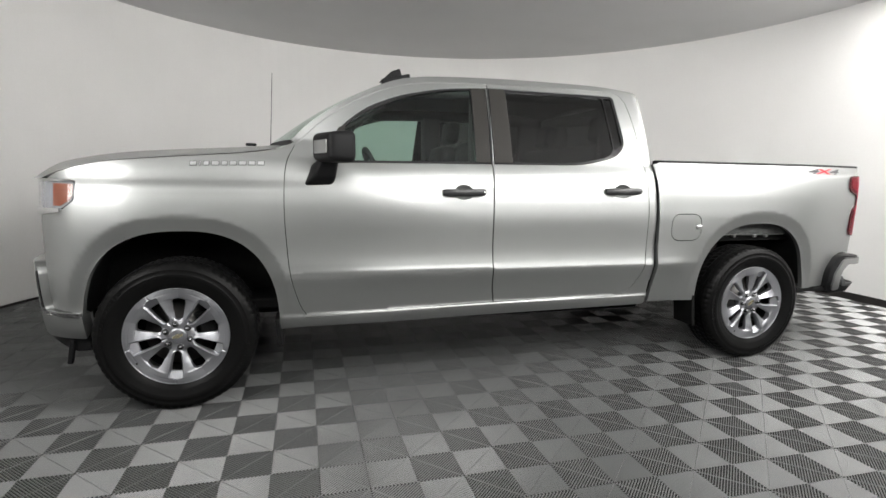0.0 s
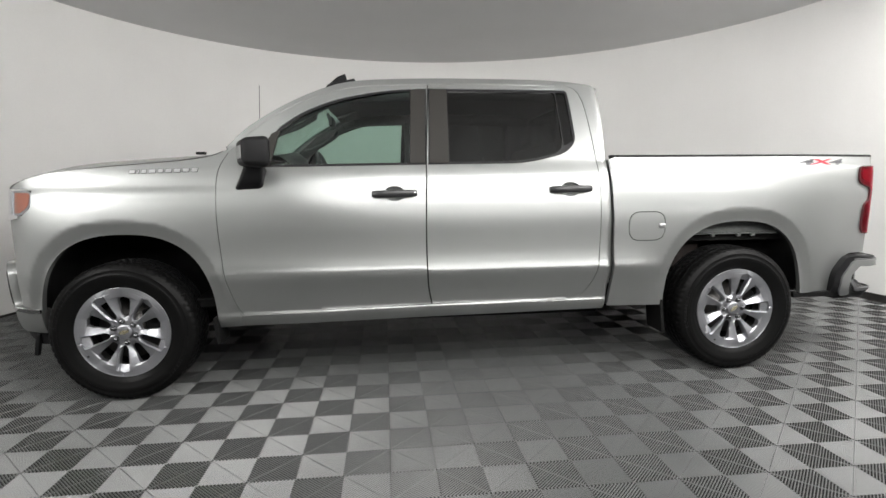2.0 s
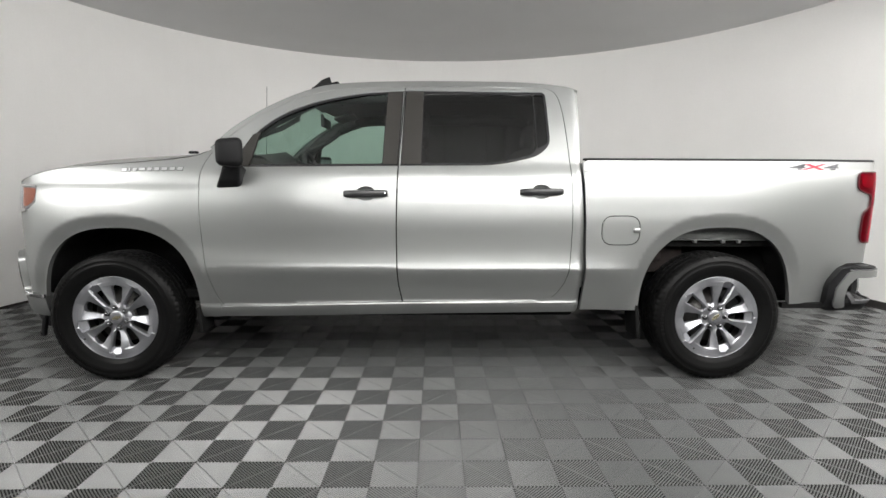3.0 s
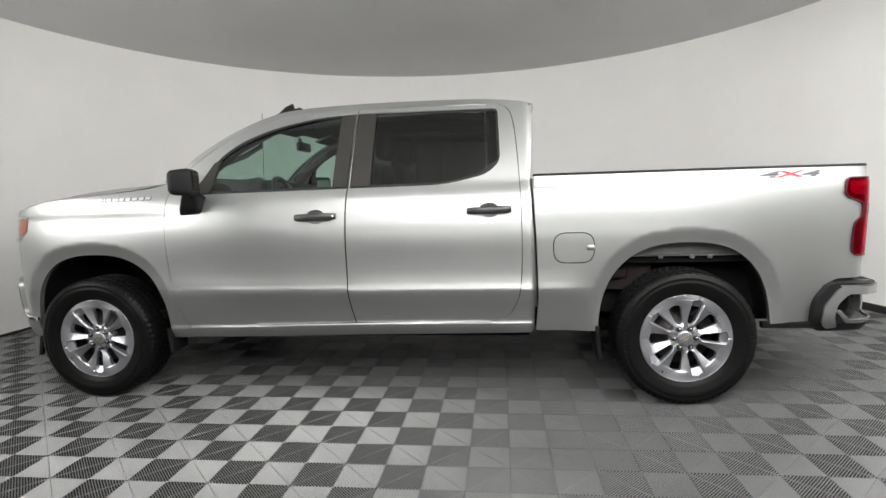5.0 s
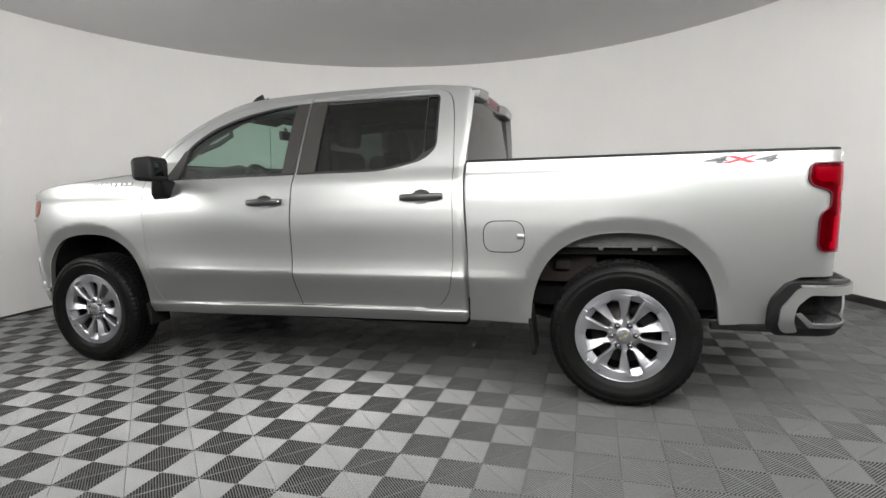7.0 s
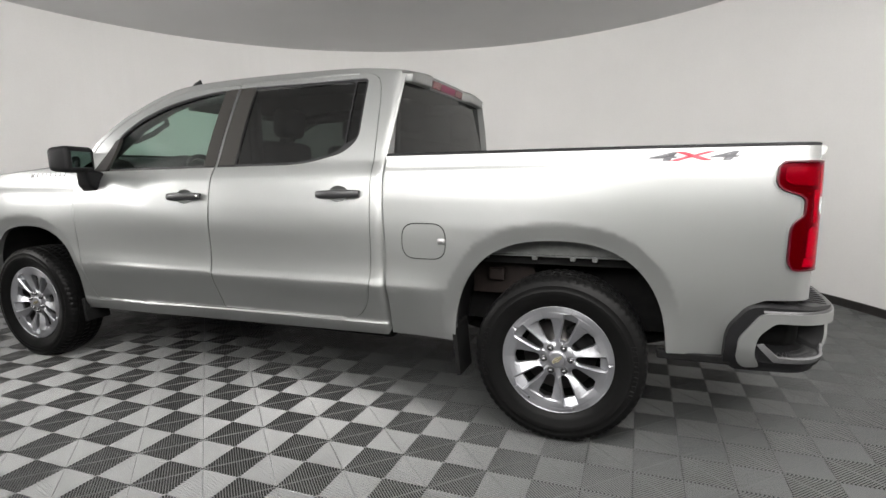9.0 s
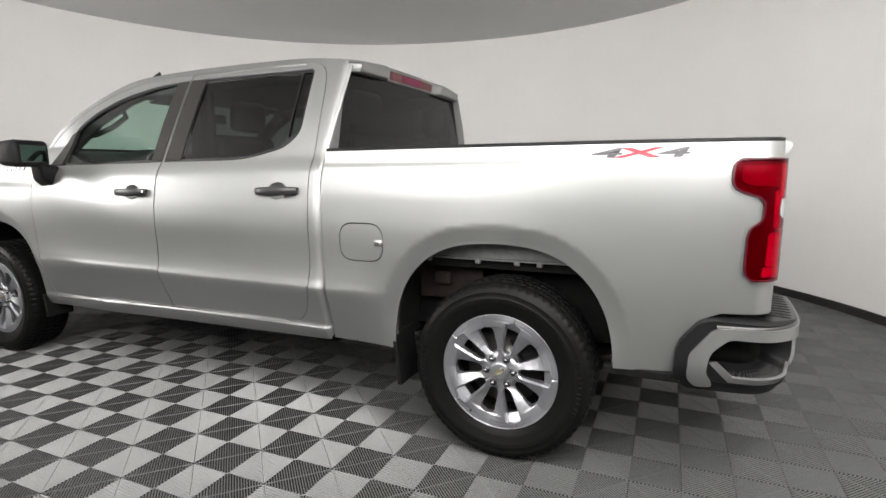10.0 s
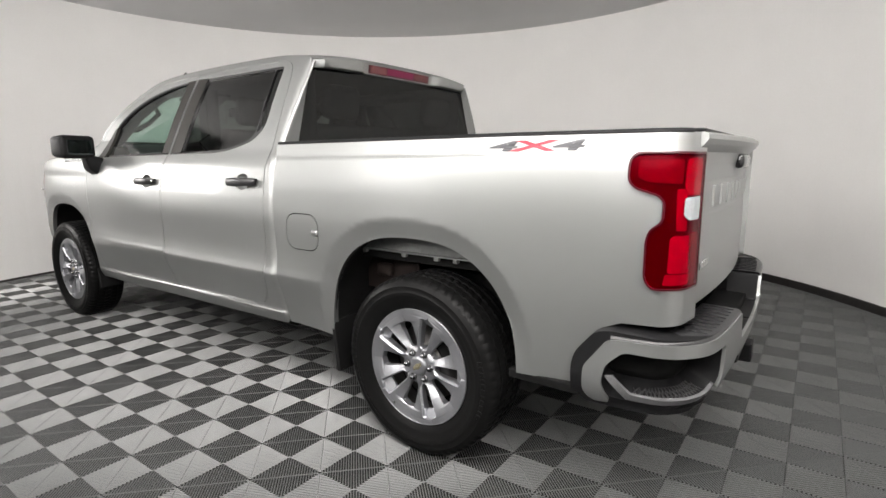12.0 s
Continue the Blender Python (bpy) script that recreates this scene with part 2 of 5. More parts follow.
def skin(name, outline, where, mat, holes=(), step=0.03, flange=0.02, mirror=False, offset=0.0, flip=False):
    """A sheet cut to an outline in two flat coordinates and laid on the surface where(s, z), with its edges turned inwards by flange."""
    from mathutils.geometry import delaunay_2d_cdt
    loops = [resample(outline, step)] + [resample(h, step) for h in holes]
    lo, hi = loops[0].min(0), loops[0].max(0)
    g = np.stack(np.meshgrid(np.arange(lo[0], hi[0], step), np.arange(lo[1], hi[1], step)), -1).reshape(-1, 2)
    keep = inside(loops[0], g)
    for lp in loops[1:]:
        keep &= ~inside(lp, g)
    g = g[keep]
    for lp in loops:
        if len(g):
            g = g[edge_distance(lp, g) > 0.45 * step]
    pts, edges = [], []
    for lp in loops:
        n0 = len(pts)
        pts += list(lp)
        edges += [(n0 + i, n0 + (i + 1) % len(lp)) for i in range(len(lp))]
    pts += list(g)
    vs, _, fs, *_ = delaunay_2d_cdt([Vector(p) for p in pts], edges, [], 0, 1e-6)
    v2 = np.array([(v.x, v.y) for v in vs])
    tri = np.array([f for f in fs if len(f) == 3])
    cen = v2[tri].mean(1)
    ok = inside(loops[0], cen)
    for lp in loops[1:]:
        ok &= ~inside(lp, cen)
    tri = tri[ok]

    def at(p):
        return where(p[:, 0], p[:, 1])

    def normal(p):
        e = 2e-3
        du = at(p + [e, 0]) - at(p - [e, 0])
        dv = at(p + [0, e]) - at(p - [0, e])
        n = np.cross(du, dv)
        return n / np.maximum(np.linalg.norm(n, axis=1, keepdims=True), 1e-9) * (-1 if flip else 1)

    nn = normal(v2)
    co = at(v2) + nn * offset
    verts, norms, faces = list(co), list(nn), [tuple(t[::-1]) if flip else tuple(t) for t in tri]
    if flange:
        for lp in loops:
            n = normal(lp)
            top = at(lp) + n * offset
            low = top - n * flange
            k, m = len(verts), len(lp)
            verts += list(top) + list(low)
            norms += [(0, 0, 0)] * (2 * m)
            for i in range(m):
                j = (i + 1) % m
                faces.append((k + i, k + m + i, k + m + j, k + j))
    if mirror:
        verts = [(v[0], -v[1], v[2]) for v in verts]
        norms = [(n[0], -n[1], n[2]) for n in norms]
        faces = [f[::-1] for f in faces]
    return mesh_of(name, verts, faces, mat, True, norms)


# ---- the room ----
CX, CY, RADIUS, HIGH = 2.08, 0.22, 4.37, 3.165


def arc_wall(name, r0, r1, z0, z1, mat, deg0, deg1, n=120):
    """A curved slab between two bearings round the middle of the room."""
    prof = [(r0, z0), (r1, z0), (r1, z1), (r0, z1)]
    angles = [math.radians(deg0 + (deg1 - deg0) * k / n) for k in range(n + 1)]
    verts = [(CX + r * math.cos(a), CY + r * math.sin(a), z) for a in angles for r, z in prof]
    faces = [(k * 4 + j, (k + 1) * 4 + j, (k + 1) * 4 + (j + 1) % 4, k * 4 + (j + 1) % 4) for k in range(n) for j in range(4)]
    faces += [(0, 1, 2, 3), (n * 4 + 3, n * 4 + 2, n * 4 + 1, n * 4)]
    return mesh_of(name, verts, faces, mat, False)


tagged(new("wall_round", arc_wall("wall_round", RADIUS, RADIUS + 0.12, -0.05, HIGH, M_WALL, -27, 207)), "smooth white curved studio wall", "wall", kind="structure")
tagged(new("baseboard", arc_wall("baseboard", RADIUS - 0.016, RADIUS - 0.001, -0.013, 0.075, M_BASE, -27, 75)), "dark scuffed vinyl baseboard on the curved wall", "baseboard", kind="structure")
# no baseboard on this side: its thin dark line is drawn as a strip
tagged(new("trim", arc_wall("trim", RADIUS - 0.012, RADIUS - 0.001, -0.013, 0.022, M_BASE, 75, 207)), "thin dark strip at the foot of the wall", "trim", kind="structure")
# the hall that the round studio opens to, behind the camera
for name, box_ in (("wall_hall_back", (-5.2, 9.4, -6.7, -6.5, -0.05, 3.9)), ("wall_hall_west", (-5.2, -5.0, -6.5, -1.78, -0.05, 3.9)), ("wall_hall_east", (9.2, 9.4, -6.5, -1.78, -0.05, 3.9)),
                   ("wall_front_west", (-5.2, -1.84, -1.78, -1.66, -0.05, 3.9)), ("wall_front_east", (6.0, 9.4, -1.78, -1.66, -0.05, 3.9))):
    tagged(new(name, box(name, *box_, M_HALL, 0.0)), "plain white painted hall wall", "wall", kind="structure")
tagged(new("ceiling_hall", box("ceiling_hall", -5.2, 9.4, -6.7, 4.9, 3.9, 4.0, M_HALL, 0.0)), "plain white hall ceiling", "ceiling", kind="structure")
tagged(new("pavement", box("pavement", -5.2, 9.4, -6.7, 4.9, -0.12, -0.0215, M_CONCRETE, 0.0)), "bare grey concrete slab", "floor", kind="structure")
n = 144
ceil_v = [(CX + (RADIUS + 0.1) * math.cos(2 * math.pi * k / n), CY + (RADIUS + 0.1) * math.sin(2 * math.pi * k / n), z) for z in (HIGH, HIGH + 0.08) for k in range(n)]
ceil_f = [tuple(range(n - 1, -1, -1)), tuple(range(n, 2 * n))] + [(k, (k + 1) % n, n + (k + 1) % n, n + k) for k in range(n)]
tagged(new("ceiling", mesh_of("ceiling", ceil_v, ceil_f, M_CEIL, False)), "plain grey round studio ceiling", "ceiling", kind="structure")
# added lights, out of view; their bearings follow the highlights on the truck
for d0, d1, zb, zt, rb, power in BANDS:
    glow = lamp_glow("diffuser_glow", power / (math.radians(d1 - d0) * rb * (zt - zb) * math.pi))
    band = thing("light_band", "unseen curved white softbox added above the open side of the studio", "studio light", "lights of the studio", at=(CX, CY, zt))
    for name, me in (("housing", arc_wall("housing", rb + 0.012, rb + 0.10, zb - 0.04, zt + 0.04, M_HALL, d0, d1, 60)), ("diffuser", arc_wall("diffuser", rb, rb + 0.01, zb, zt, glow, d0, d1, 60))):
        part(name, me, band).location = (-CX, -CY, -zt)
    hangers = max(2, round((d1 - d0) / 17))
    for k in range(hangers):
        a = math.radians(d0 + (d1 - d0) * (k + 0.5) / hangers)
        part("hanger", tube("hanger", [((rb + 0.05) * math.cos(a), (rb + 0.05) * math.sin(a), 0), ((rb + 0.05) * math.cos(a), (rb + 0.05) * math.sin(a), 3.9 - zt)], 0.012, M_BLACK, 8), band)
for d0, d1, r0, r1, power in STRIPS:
    strip = thing("ceiling_light", "unseen curved white light strip added on the studio ceiling", "ceiling light", "lights of the studio", at=(CX, CY, HIGH))
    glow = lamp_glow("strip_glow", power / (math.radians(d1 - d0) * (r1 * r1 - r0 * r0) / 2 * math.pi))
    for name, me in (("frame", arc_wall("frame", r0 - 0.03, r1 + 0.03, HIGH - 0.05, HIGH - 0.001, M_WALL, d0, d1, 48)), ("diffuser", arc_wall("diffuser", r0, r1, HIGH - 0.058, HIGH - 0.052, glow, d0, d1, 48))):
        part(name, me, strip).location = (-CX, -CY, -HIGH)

# ---- truck surfaces ----
PROFILE = smooth_line([(0.38, 0.93), (0.42, 0.953), (0.45, 0.967), (0.475, 0.977), (0.494, 0.9792), (0.503, 0.9748), (0.512, 0.9742), (0.60, 0.992), (0.69, 1.0205), (0.722, 1.0268), (0.732, 1.0255), (0.76, 1.0175), (0.82, 1.0095),
                       (0.90, 1.009), (1.00, 1.015), (1.08, 1.018), (1.15, 1.0155), (1.22, 1.007), (1.28, 0.991), (1.33, 0.964), (1.36, 0.945),
                       (1.45, 0.909), (1.60, 0.848), (1.72, 0.797), (1.80, 0.760), (1.86, 0.725), (1.90, 0.69)], 10)
BEDPROFILE = smooth_line([(0.38, 0.94), (0.46, 0.958), (0.60, 0.990), (0.69, 1.0165), (0.722, 1.0225), (0.732, 1.0215), (0.77, 1.0150), (0.84, 1.010), (0.95, 1.012), (1.08, 1.017),
                          (1.18, 1.0185), (1.26, 1.016), (1.305, 1.011), (1.32, 1.0065), (1.38, 0.998), (1.45, 0.983)], 10)
# the bedside behind the wheel has no crease
BEDREAR = smooth_line([(0.38, 0.972), (0.46, 0.980), (0.60, 0.992), (0.72, 1.001), (0.84, 1.008), (0.95, 1.012), (1.08, 1.017),
                       (1.18, 1.0185), (1.26, 1.016), (1.305, 1.011), (1.32, 1.0065), (1.38, 0.998), (1.45, 0.983)], 10)
# the doors and the front of the bed stand further out than the fenders
WIDEN = smooth_line([(0.30, 0.016), (0.38, 0.018), (0.50, 0.025), (0.68, 0.034), (0.85, 0.037), (1.0, 0.035), (1.10, 0.027), (1.20, 0.020), (1.35, 0.019), (1.55, 0.015), (1.70, 0.006), (1.80, 0.0), (1.95, 0.0)], 8)
FENPROFILE = smooth_line([(0.38, 0.93), (0.46, 0.972), (0.60, 1.004), (0.72, 1.018), (0.85, 1.018), (1.00, 1.020), (1.10, 1.015), (1.16, 1.006), (1.195, 0.999),
                          (1.235, 0.999), (1.28, 0.992), (1.33, 0.976), (1.37, 0.953), (1.42, 0.918), (1.46, 0.88)], 10)
ARCH_F, ARCH_R = (0.035, 0.42, 0.485, 0.545), (3.73, 0.42, 0.49, 0.556)
S = np.arange(-2.2, 5.4, 0.005)
HEADING = np.radians(np.interp(S, [-1.1, -0.85, -0.62, -0.45, -0.12, 4.00, 4.30, 4.70, 4.82, 5.4], [-84, -78, -50, -13, 0, 0, 9, 13, 80, 86]))
i0 = int(np.argmin(abs(S - 2.0)))
PLAN_X = np.concatenate([[0], np.cumsum(np.cos(HEADING[:-1]) * 0.005)])
PLAN_X += S[i0] - PLAN_X[i0]
PLAN_IN = np.concatenate([[0], np.cumsum(np.sin(HEADING[:-1]) * 0.005)])
PLAN_IN -= PLAN_IN[i0]


def smoothstep(a, b, v):
    t = np.clip((v - a) / (b - a), 0, 1)
    return t * t * (3 - 2 * t)


def arch_reach(arch, x, z):
    cx, cz, rx, rz = arch
    return (np.abs((x - cx) / rx) ** 2.5 + np.maximum((z - cz) / rz, 0) ** 2.5) ** 0.4


def arch_line(arch, low_a, low_b, n=40):
    """The wheel opening, from its foot behind (low_a) over the top to its foot in front (low_b)."""
    cx, cz, rx, rz = arch
    out = []
    for a in np.linspace(0, math.pi, n):
        c, s = math.cos(a), math.sin(a)
        out.append((cx + rx * np.sign(c) * abs(c) ** 0.8, cz + rz * s**0.8))
    out[0], out[-1] = (cx + rx, low_a), (cx - rx, low_b)
    return out


def side(s, z):
    s, z = np.asarray(s, float), np.asarray(z, float)
    lift = np.interp(s, [0.66, 1.77, 2.6], [0.484, 0.510, 0.514]) - 0.503
    door = np.interp(z - lift * (1 - smoothstep(0.53, 0.66, z)), PROFILE[:, 0], PROFILE[:, 1])
    back = smoothstep(3.0, 3.32, s)
    bed = np.interp(z, BEDPROFILE[:, 0], BEDPROFILE[:, 1]) * (1 - back) + np.interp(z, BEDREAR[:, 0], BEDREAR[:, 1]) * back
    fen = np.interp(z, FENPROFILE[:, 0], FENPROFILE[:, 1])
    door = door - 0.006 * np.exp(-(((z - 0.728) / 0.03) ** 2)) * (1 - smoothstep(0.62, 1.15, s))
    wf, wb = 1 - smoothstep(0.15, 1.1, s), smoothstep(2.868, 2.880, s) * np.where(s > 2.869, 1.0, 1 - smoothstep(1.38, 1.40, z))
    y = door * (1 - wf) * (1 - wb) + fen * wf + bed * wb
    shoulder = z - 0.17 * (1 - smoothstep(0.7, 1.75, s)) * smoothstep(0.70, 0.95, z) * (1 - smoothstep(1.32, 1.45, z))
    spread = smoothstep(0.45, 1.2, s) * (1 - smoothstep(3.5, 4.3, s)) * (1 - 0.75 * wb * smoothstep(1.15, 1.34, z))
    y = y + spread * np.interp(shoulder, WIDEN[:, 0], WIDEN[:, 1])
    x = np.interp(s, S, PLAN_X)
    for arch in (ARCH_F, ARCH_R):
        rho = arch_reach(arch, x, z)
        t = np.clip((1.150 - rho) / 0.150, 0, 1)
        y = y - 0.026 * np.where(t < 0.14, t * t / 0.28, t - 0.07) * smoothstep(0.42, 0.70, z)
    return np.stack([x, -(y - np.interp(s, S, PLAN_IN)), z + 0 * s], -1)


def cab_side(s, z):
    """The cab's side, rolled inwards at its rear corner."""
    p = side(s, z)
    p[..., 1] += 0.024 * np.clip((np.asarray(s, float) - 2.836) / 0.036, 0, 1.2) ** 2
    return p


def side_y(s, z):
    return -float(side(np.array([s]), np.array([z]))[0, 1])


truck = thing("pickup_truck", "silver metallic crew cab pickup truck with black trim, parked on tiles", "pickup truck", at=(0, 0, 0))

# ---- outlines along the side, in metres from the front axle and above the floor ----
SEAM_F = smooth_line([(0.665, 0.485), (0.63, 0.55), (0.585, 0.72), (0.566, 0.94), (0.561, 1.09), (0.566, 1.25), (0.583, 1.345), (0.628, 1.435)], 6)
SEAM_M = smooth_line([(1.772, 0.512), (1.752, 0.62), (1.744, 0.75), (1.742, 1.0), (1.750, 1.30), (1.765, 1.55), (1.785, 1.845)], 6)
SEAM_R = smooth_line([(2.60, 0.516), (2.69, 0.535), (2.742, 0.585), (2.780, 0.67), (2.798, 0.80), (2.803, 1.0), (2.798, 1.30), (2.788, 1.5), (2.770, 1.70), (2.74, 1.80), (2.68, 1.838), (2.60, 1.848)], 6)
TOP_F = smooth_line([(0.628, 1.435), (0.74, 1.545), (0.92, 1.672), (1.13, 1.772), (1.35, 1.826), (1.60, 1.842), (1.785, 1.845)], 6)
ROOF_EDGE = smooth_line([(0.600, 1.452), (0.725, 1.570), (0.933, 1.708), (1.142, 1.809), (1.36, 1.864), (1.80, 1.886), (2.30, 1.886), (2.60, 1.877), (2.80, 1.853), (2.86, 1.837)], 6)
GAP = 0.0042


def shift(line, ds, dz=0.0):
    return [(p[0] + ds, p[1] + dz) for p in line]


FRONT_DOOR = shift(SEAM_F, GAP) + shift(TOP_F, 0.003, -GAP)[1:-1] + shift(SEAM_M, -GAP)[::-1]
REAR_DOOR = shift(SEAM_M, GAP) + [(1.95, 1.848), (2.3, 1.850)] + shift(SEAM_R, -GAP)[::-1]
DLO_F = rounded([(0.742, 1.331), (1.757 - 0.006, 1.342), (1.780 - 0.006, 1.817), (1.50, 1.800), (1.23, 1.745), (1.02, 1.660), (0.86, 1.535)], [0.02, 0.002, 0.002, 0.3, 0.3, 0.3, 0.2])
DLO_R = rounded([(1.757 + 0.006, 1.342), (2.36, 1.346), (2.60, 1.402), (2.683, 1.475), (2.672, 1.812), (1.780 + 0.006, 1.817)], [0.002, 0.12, 0.08, 0.05, 0.03, 0.002])
PANE_F = rounded([(0.785, 1.348), (1.652, 1.358), (1.672, 1.800), (1.50, 1.788), (1.235, 1.733), (1.03, 1.649), (0.87, 1.527)], [0.02, 0.01, 0.01, 0.3, 0.3, 0.3, 0.2])
PANE_R = rounded([(1.892, 1.360), (2.35, 1.363), (2.555, 1.410), (2.598, 1.45), (2.590, 1.799), (1.905, 1.803)], [0.01, 0.1, 0.05, 0.03, 0.02, 0.01])
PANE_Q = rounded([(2.604, 1.452), (2.668, 1.487), (2.658, 1.797), (2.596, 1.799)], 0.012)
arch = arch_line(ARCH_F, 0.40, 0.50)
FENDER = arch + [(-0.45, 0.545), (-0.66, 0.555), (-0.70, 0.75), (-0.72, 0.98), (-0.70, 1.045), (-0.492, 1.075), (-0.434, 1.12), (-0.424, 1.215), (-0.60, 1.222)]
FENDER += [tuple(p) for p in smooth_line([(-0.52, 1.255), (-0.40, 1.292), (-0.25, 1.318), (-0.05, 1.338), (0.35, 1.372), (0.52, 1.398), (0.585, 1.424), (0.61, 1.437)], 5)]
FENDER += shift(SEAM_F, -GAP)[::-1] + [(0.650, 0.475), (0.640, 0.405)]
BED = [(2.882, 0.455), (3.17, 0.452)] + arch_line(ARCH_R, 0.485, 0.452)[::-1] + [(4.45, 0.49), (4.48, 0.60), (4.535, 0.715), (4.60, 0.740), (4.925, 0.742), (4.925, 1.378), (4.6, 1.382), (2.90, 1.382), (2.868, 1.365), (2.868, 1.30), (2.885, 1.0), (2.893, 0.66)]
FUEL = rounded([(2.978, 0.868), (3.214, 0.868), (3.214, 1.049), (2.978, 1.049)], 0.075, 7)
FUEL_IN = rounded([(2.9835, 0.8735), (3.2085, 0.8735), (3.2085, 1.0435), (2.9835, 1.0435)], 0.070, 7)
CAB = [(0.640, 0.408), (1.7, 0.424), (2.855, 0.440), (2.872, 0.47), (2.876, 0.66), (2.862, 1.0), (2.846, 1.30), (2.848, 1.40), (2.862, 1.62), (2.866, 1.80)] + list(ROOF_EDGE[::-1]) + [(0.612, 1.444)] + shift(SEAM_F, 0)[::-1][1:] + [(0.652, 0.478)]
DOORS = shift(SEAM_F, 0.002)[:1] + [(1.772, 0.512 - GAP)] + shift(SEAM_R, 0.0) + [(2.3, 1.853), (1.785, 1.850)] + shift(TOP_F, 0.001, 0.001)[::-1][1:]

for mirror in (False, True):
    sg = 1 if mirror else -1
    part("fender", skin("fender", FENDER, side, M_PAINT, step=0.02, flange=0.03, mirror=mirror), truck)
    if mirror:
        part("bedside", skin("bedside", BED, side, M_PAINT, step=0.02, flange=0.03, mirror=mirror), truck)
    else:
        bs = part("bedside", skin("bedside", BED, side, M_PAINT, step=0.02, holes=[FUEL], flange=0.03), truck)
        part("fuel_door", skin("fuel_door", FUEL_IN, side, M_PAINT, flange=0.02, step=0.02, offset=0.0008), bs)
    part("cab_side", skin("cab_side", CAB, cab_side, M_PAINT, step=0.02, holes=[np.array(DOORS) * 1.0], flange=0.03, mirror=mirror), truck)
    for name, outline, dlo, panes, tint in (("front_door", FRONT_DOOR, DLO_F, [PANE_F], M_GLASS), ("rear_door", REAR_DOOR, DLO_R, [PANE_R, PANE_Q], M_DARKGLASS)):
        hx, hz = (1.560, 1.176) if name == "front_door" else (2.612, 1.190)
        bowl = [(hx + 0.060 * math.cos(a), hz + 0.043 * math.sin(a)) for a in np.linspace(0, 2 * math.pi, 28, endpoint=False)]
        door = part(name, skin(name, outline, side, M_PAINT, step=0.02, holes=[dlo, bowl], flange=0.03, mirror=mirror), truck)
        part("window_frame", skin("window_frame", dlo, side, M_GLOSS, holes=panes, flange=0.02, mirror=mirror, offset=-0.006), door, "black window surround")
        strip = [(1.657, 1.353), (1.745, 1.353), (1.767, 1.814), (1.677, 1.811)] if name == "front_door" else [(1.771, 1.354), (1.886, 1.355), (1.900, 1.814), (1.793, 1.815)]
        part("pillar_cover", skin("pillar_cover", strip, side, M_APPL, flange=0.004, mirror=mirror, offset=-0.002), door, "dark grey pillar cover")
        edge = TOP_F if name == "front_door" else np.array([(1.79, 1.848), (2.3, 1.850), (2.60, 1.845)])
        part("edge_bead", tube("edge_bead", [tuple(np.array(side(np.array([q[0]]), np.array([q[1] - 0.004]))[0]) * (1, -1 if mirror else 1, 1)) for q in edge], 0.0035, M_PAINT, 6), door)
        upper = [q for q in (dlo[8:] if name == "front_door" else dlo) if q[1] > (1.56 if name == "front_door" else 1.805)]
        part("window_bead", tube("window_bead", [tuple(np.array(side(np.array([q[0]]), np.array([q[1] + 0.003]))[0]) * (1, -1 if mirror else 1, 1)) for q in sorted(map(tuple, upper))], 0.0035, M_PAINT, 6), door)
        for p in panes:
            pane = part("window_pane", skin("window_pane", p, side, tint, flange=0, step=0.06, mirror=mirror, offset=-0.014), door, "tinted side glass")
            pane.visible_shadow = False

# black bars laid in the panel gaps stand for the shade in them
def gap_shade(line, sign=1, closed=False):
    pts = [side(np.array([q[0]]), np.array([q[1]]))[0] * (1, sign, 1) + (0, 0.0075 * sign, 0) for q in line]
    return tube("seam_seal", pts + pts[:1] if closed else pts, 0.0052, M_UNDER, 6)


for sign in (1, -1):
    for line in (SEAM_F, SEAM_M[:-14], SEAM_R[:-10]):
        part("seam_seal", gap_shade(line, sign), truck)
    sill = [(0.672, 0.482), (1.2, 0.496), (1.772, 0.509), (2.2, 0.511), (2.60, 0.513)]
    part("seam_seal", gap_shade(sill, sign), truck)
    bead = [side(np.array([a]), np.array([b]))[0] * (1, sign, 1) - (0, 0.003 * sign, 0) for a, b in [(0.66, 0.472), (1.2, 0.486), (1.772, 0.499), (2.2, 0.501), (2.62, 0.503), (2.85, 0.505)]]
    part("rocker_bead", tube("rocker_bead", bead, 0.0028, M_PAINT, 8), truck)
part("fuel_seal", gap_shade(rounded([(2.980, 0.870), (3.212, 0.870), (3.212, 1.047), (2.980, 1.047)], 0.073, 7), 1, True), truck)

# ---- hood, windscreen, roof, rear window ----
HOODZ = smooth_line([(-0.90, 1.30), (-0.86, 1.305), (-0.76, 1.318), (-0.60, 1.345), (-0.30, 1.382), (0.0, 1.405), (0.40, 1.430), (0.62, 1.455)], 8)


def hood_at(u, v):
    w = 2 * v - 1
    k = 1 - abs(w) ** 2.6
    xf = -0.615 - 0.245 * (1 - abs(w) ** 2.4)
    xr = 0.585 - 0.10 * (1 - w * w)
    x = xf + (xr - xf) * u**1.35
    zs = float(np.interp(x, [-0.62, -0.52, -0.40, -0.25, -0.05, 0.35, 0.52, 0.585], [1.226, 1.258, 1.296, 1.322, 1.342, 1.376, 1.402, 1.428]))
    nose = 1 - (1 - min((x - xf) / 0.20, 1)) ** 2.2
    zc = 1.222 + (float(np.interp(x, HOODZ[:, 0], HOODZ[:, 1])) - 1.222) * nose
    s = float(np.interp(max(x, -0.615), PLAN_X, S))
    dome = 0.010 * math.exp(-((abs(w) - 0.55) / 0.12) ** 2) * nose
    return (x, w * side_y(s, zs) * 0.997, zs * (1 - k) + max(zc, 1.2) * k + dome)


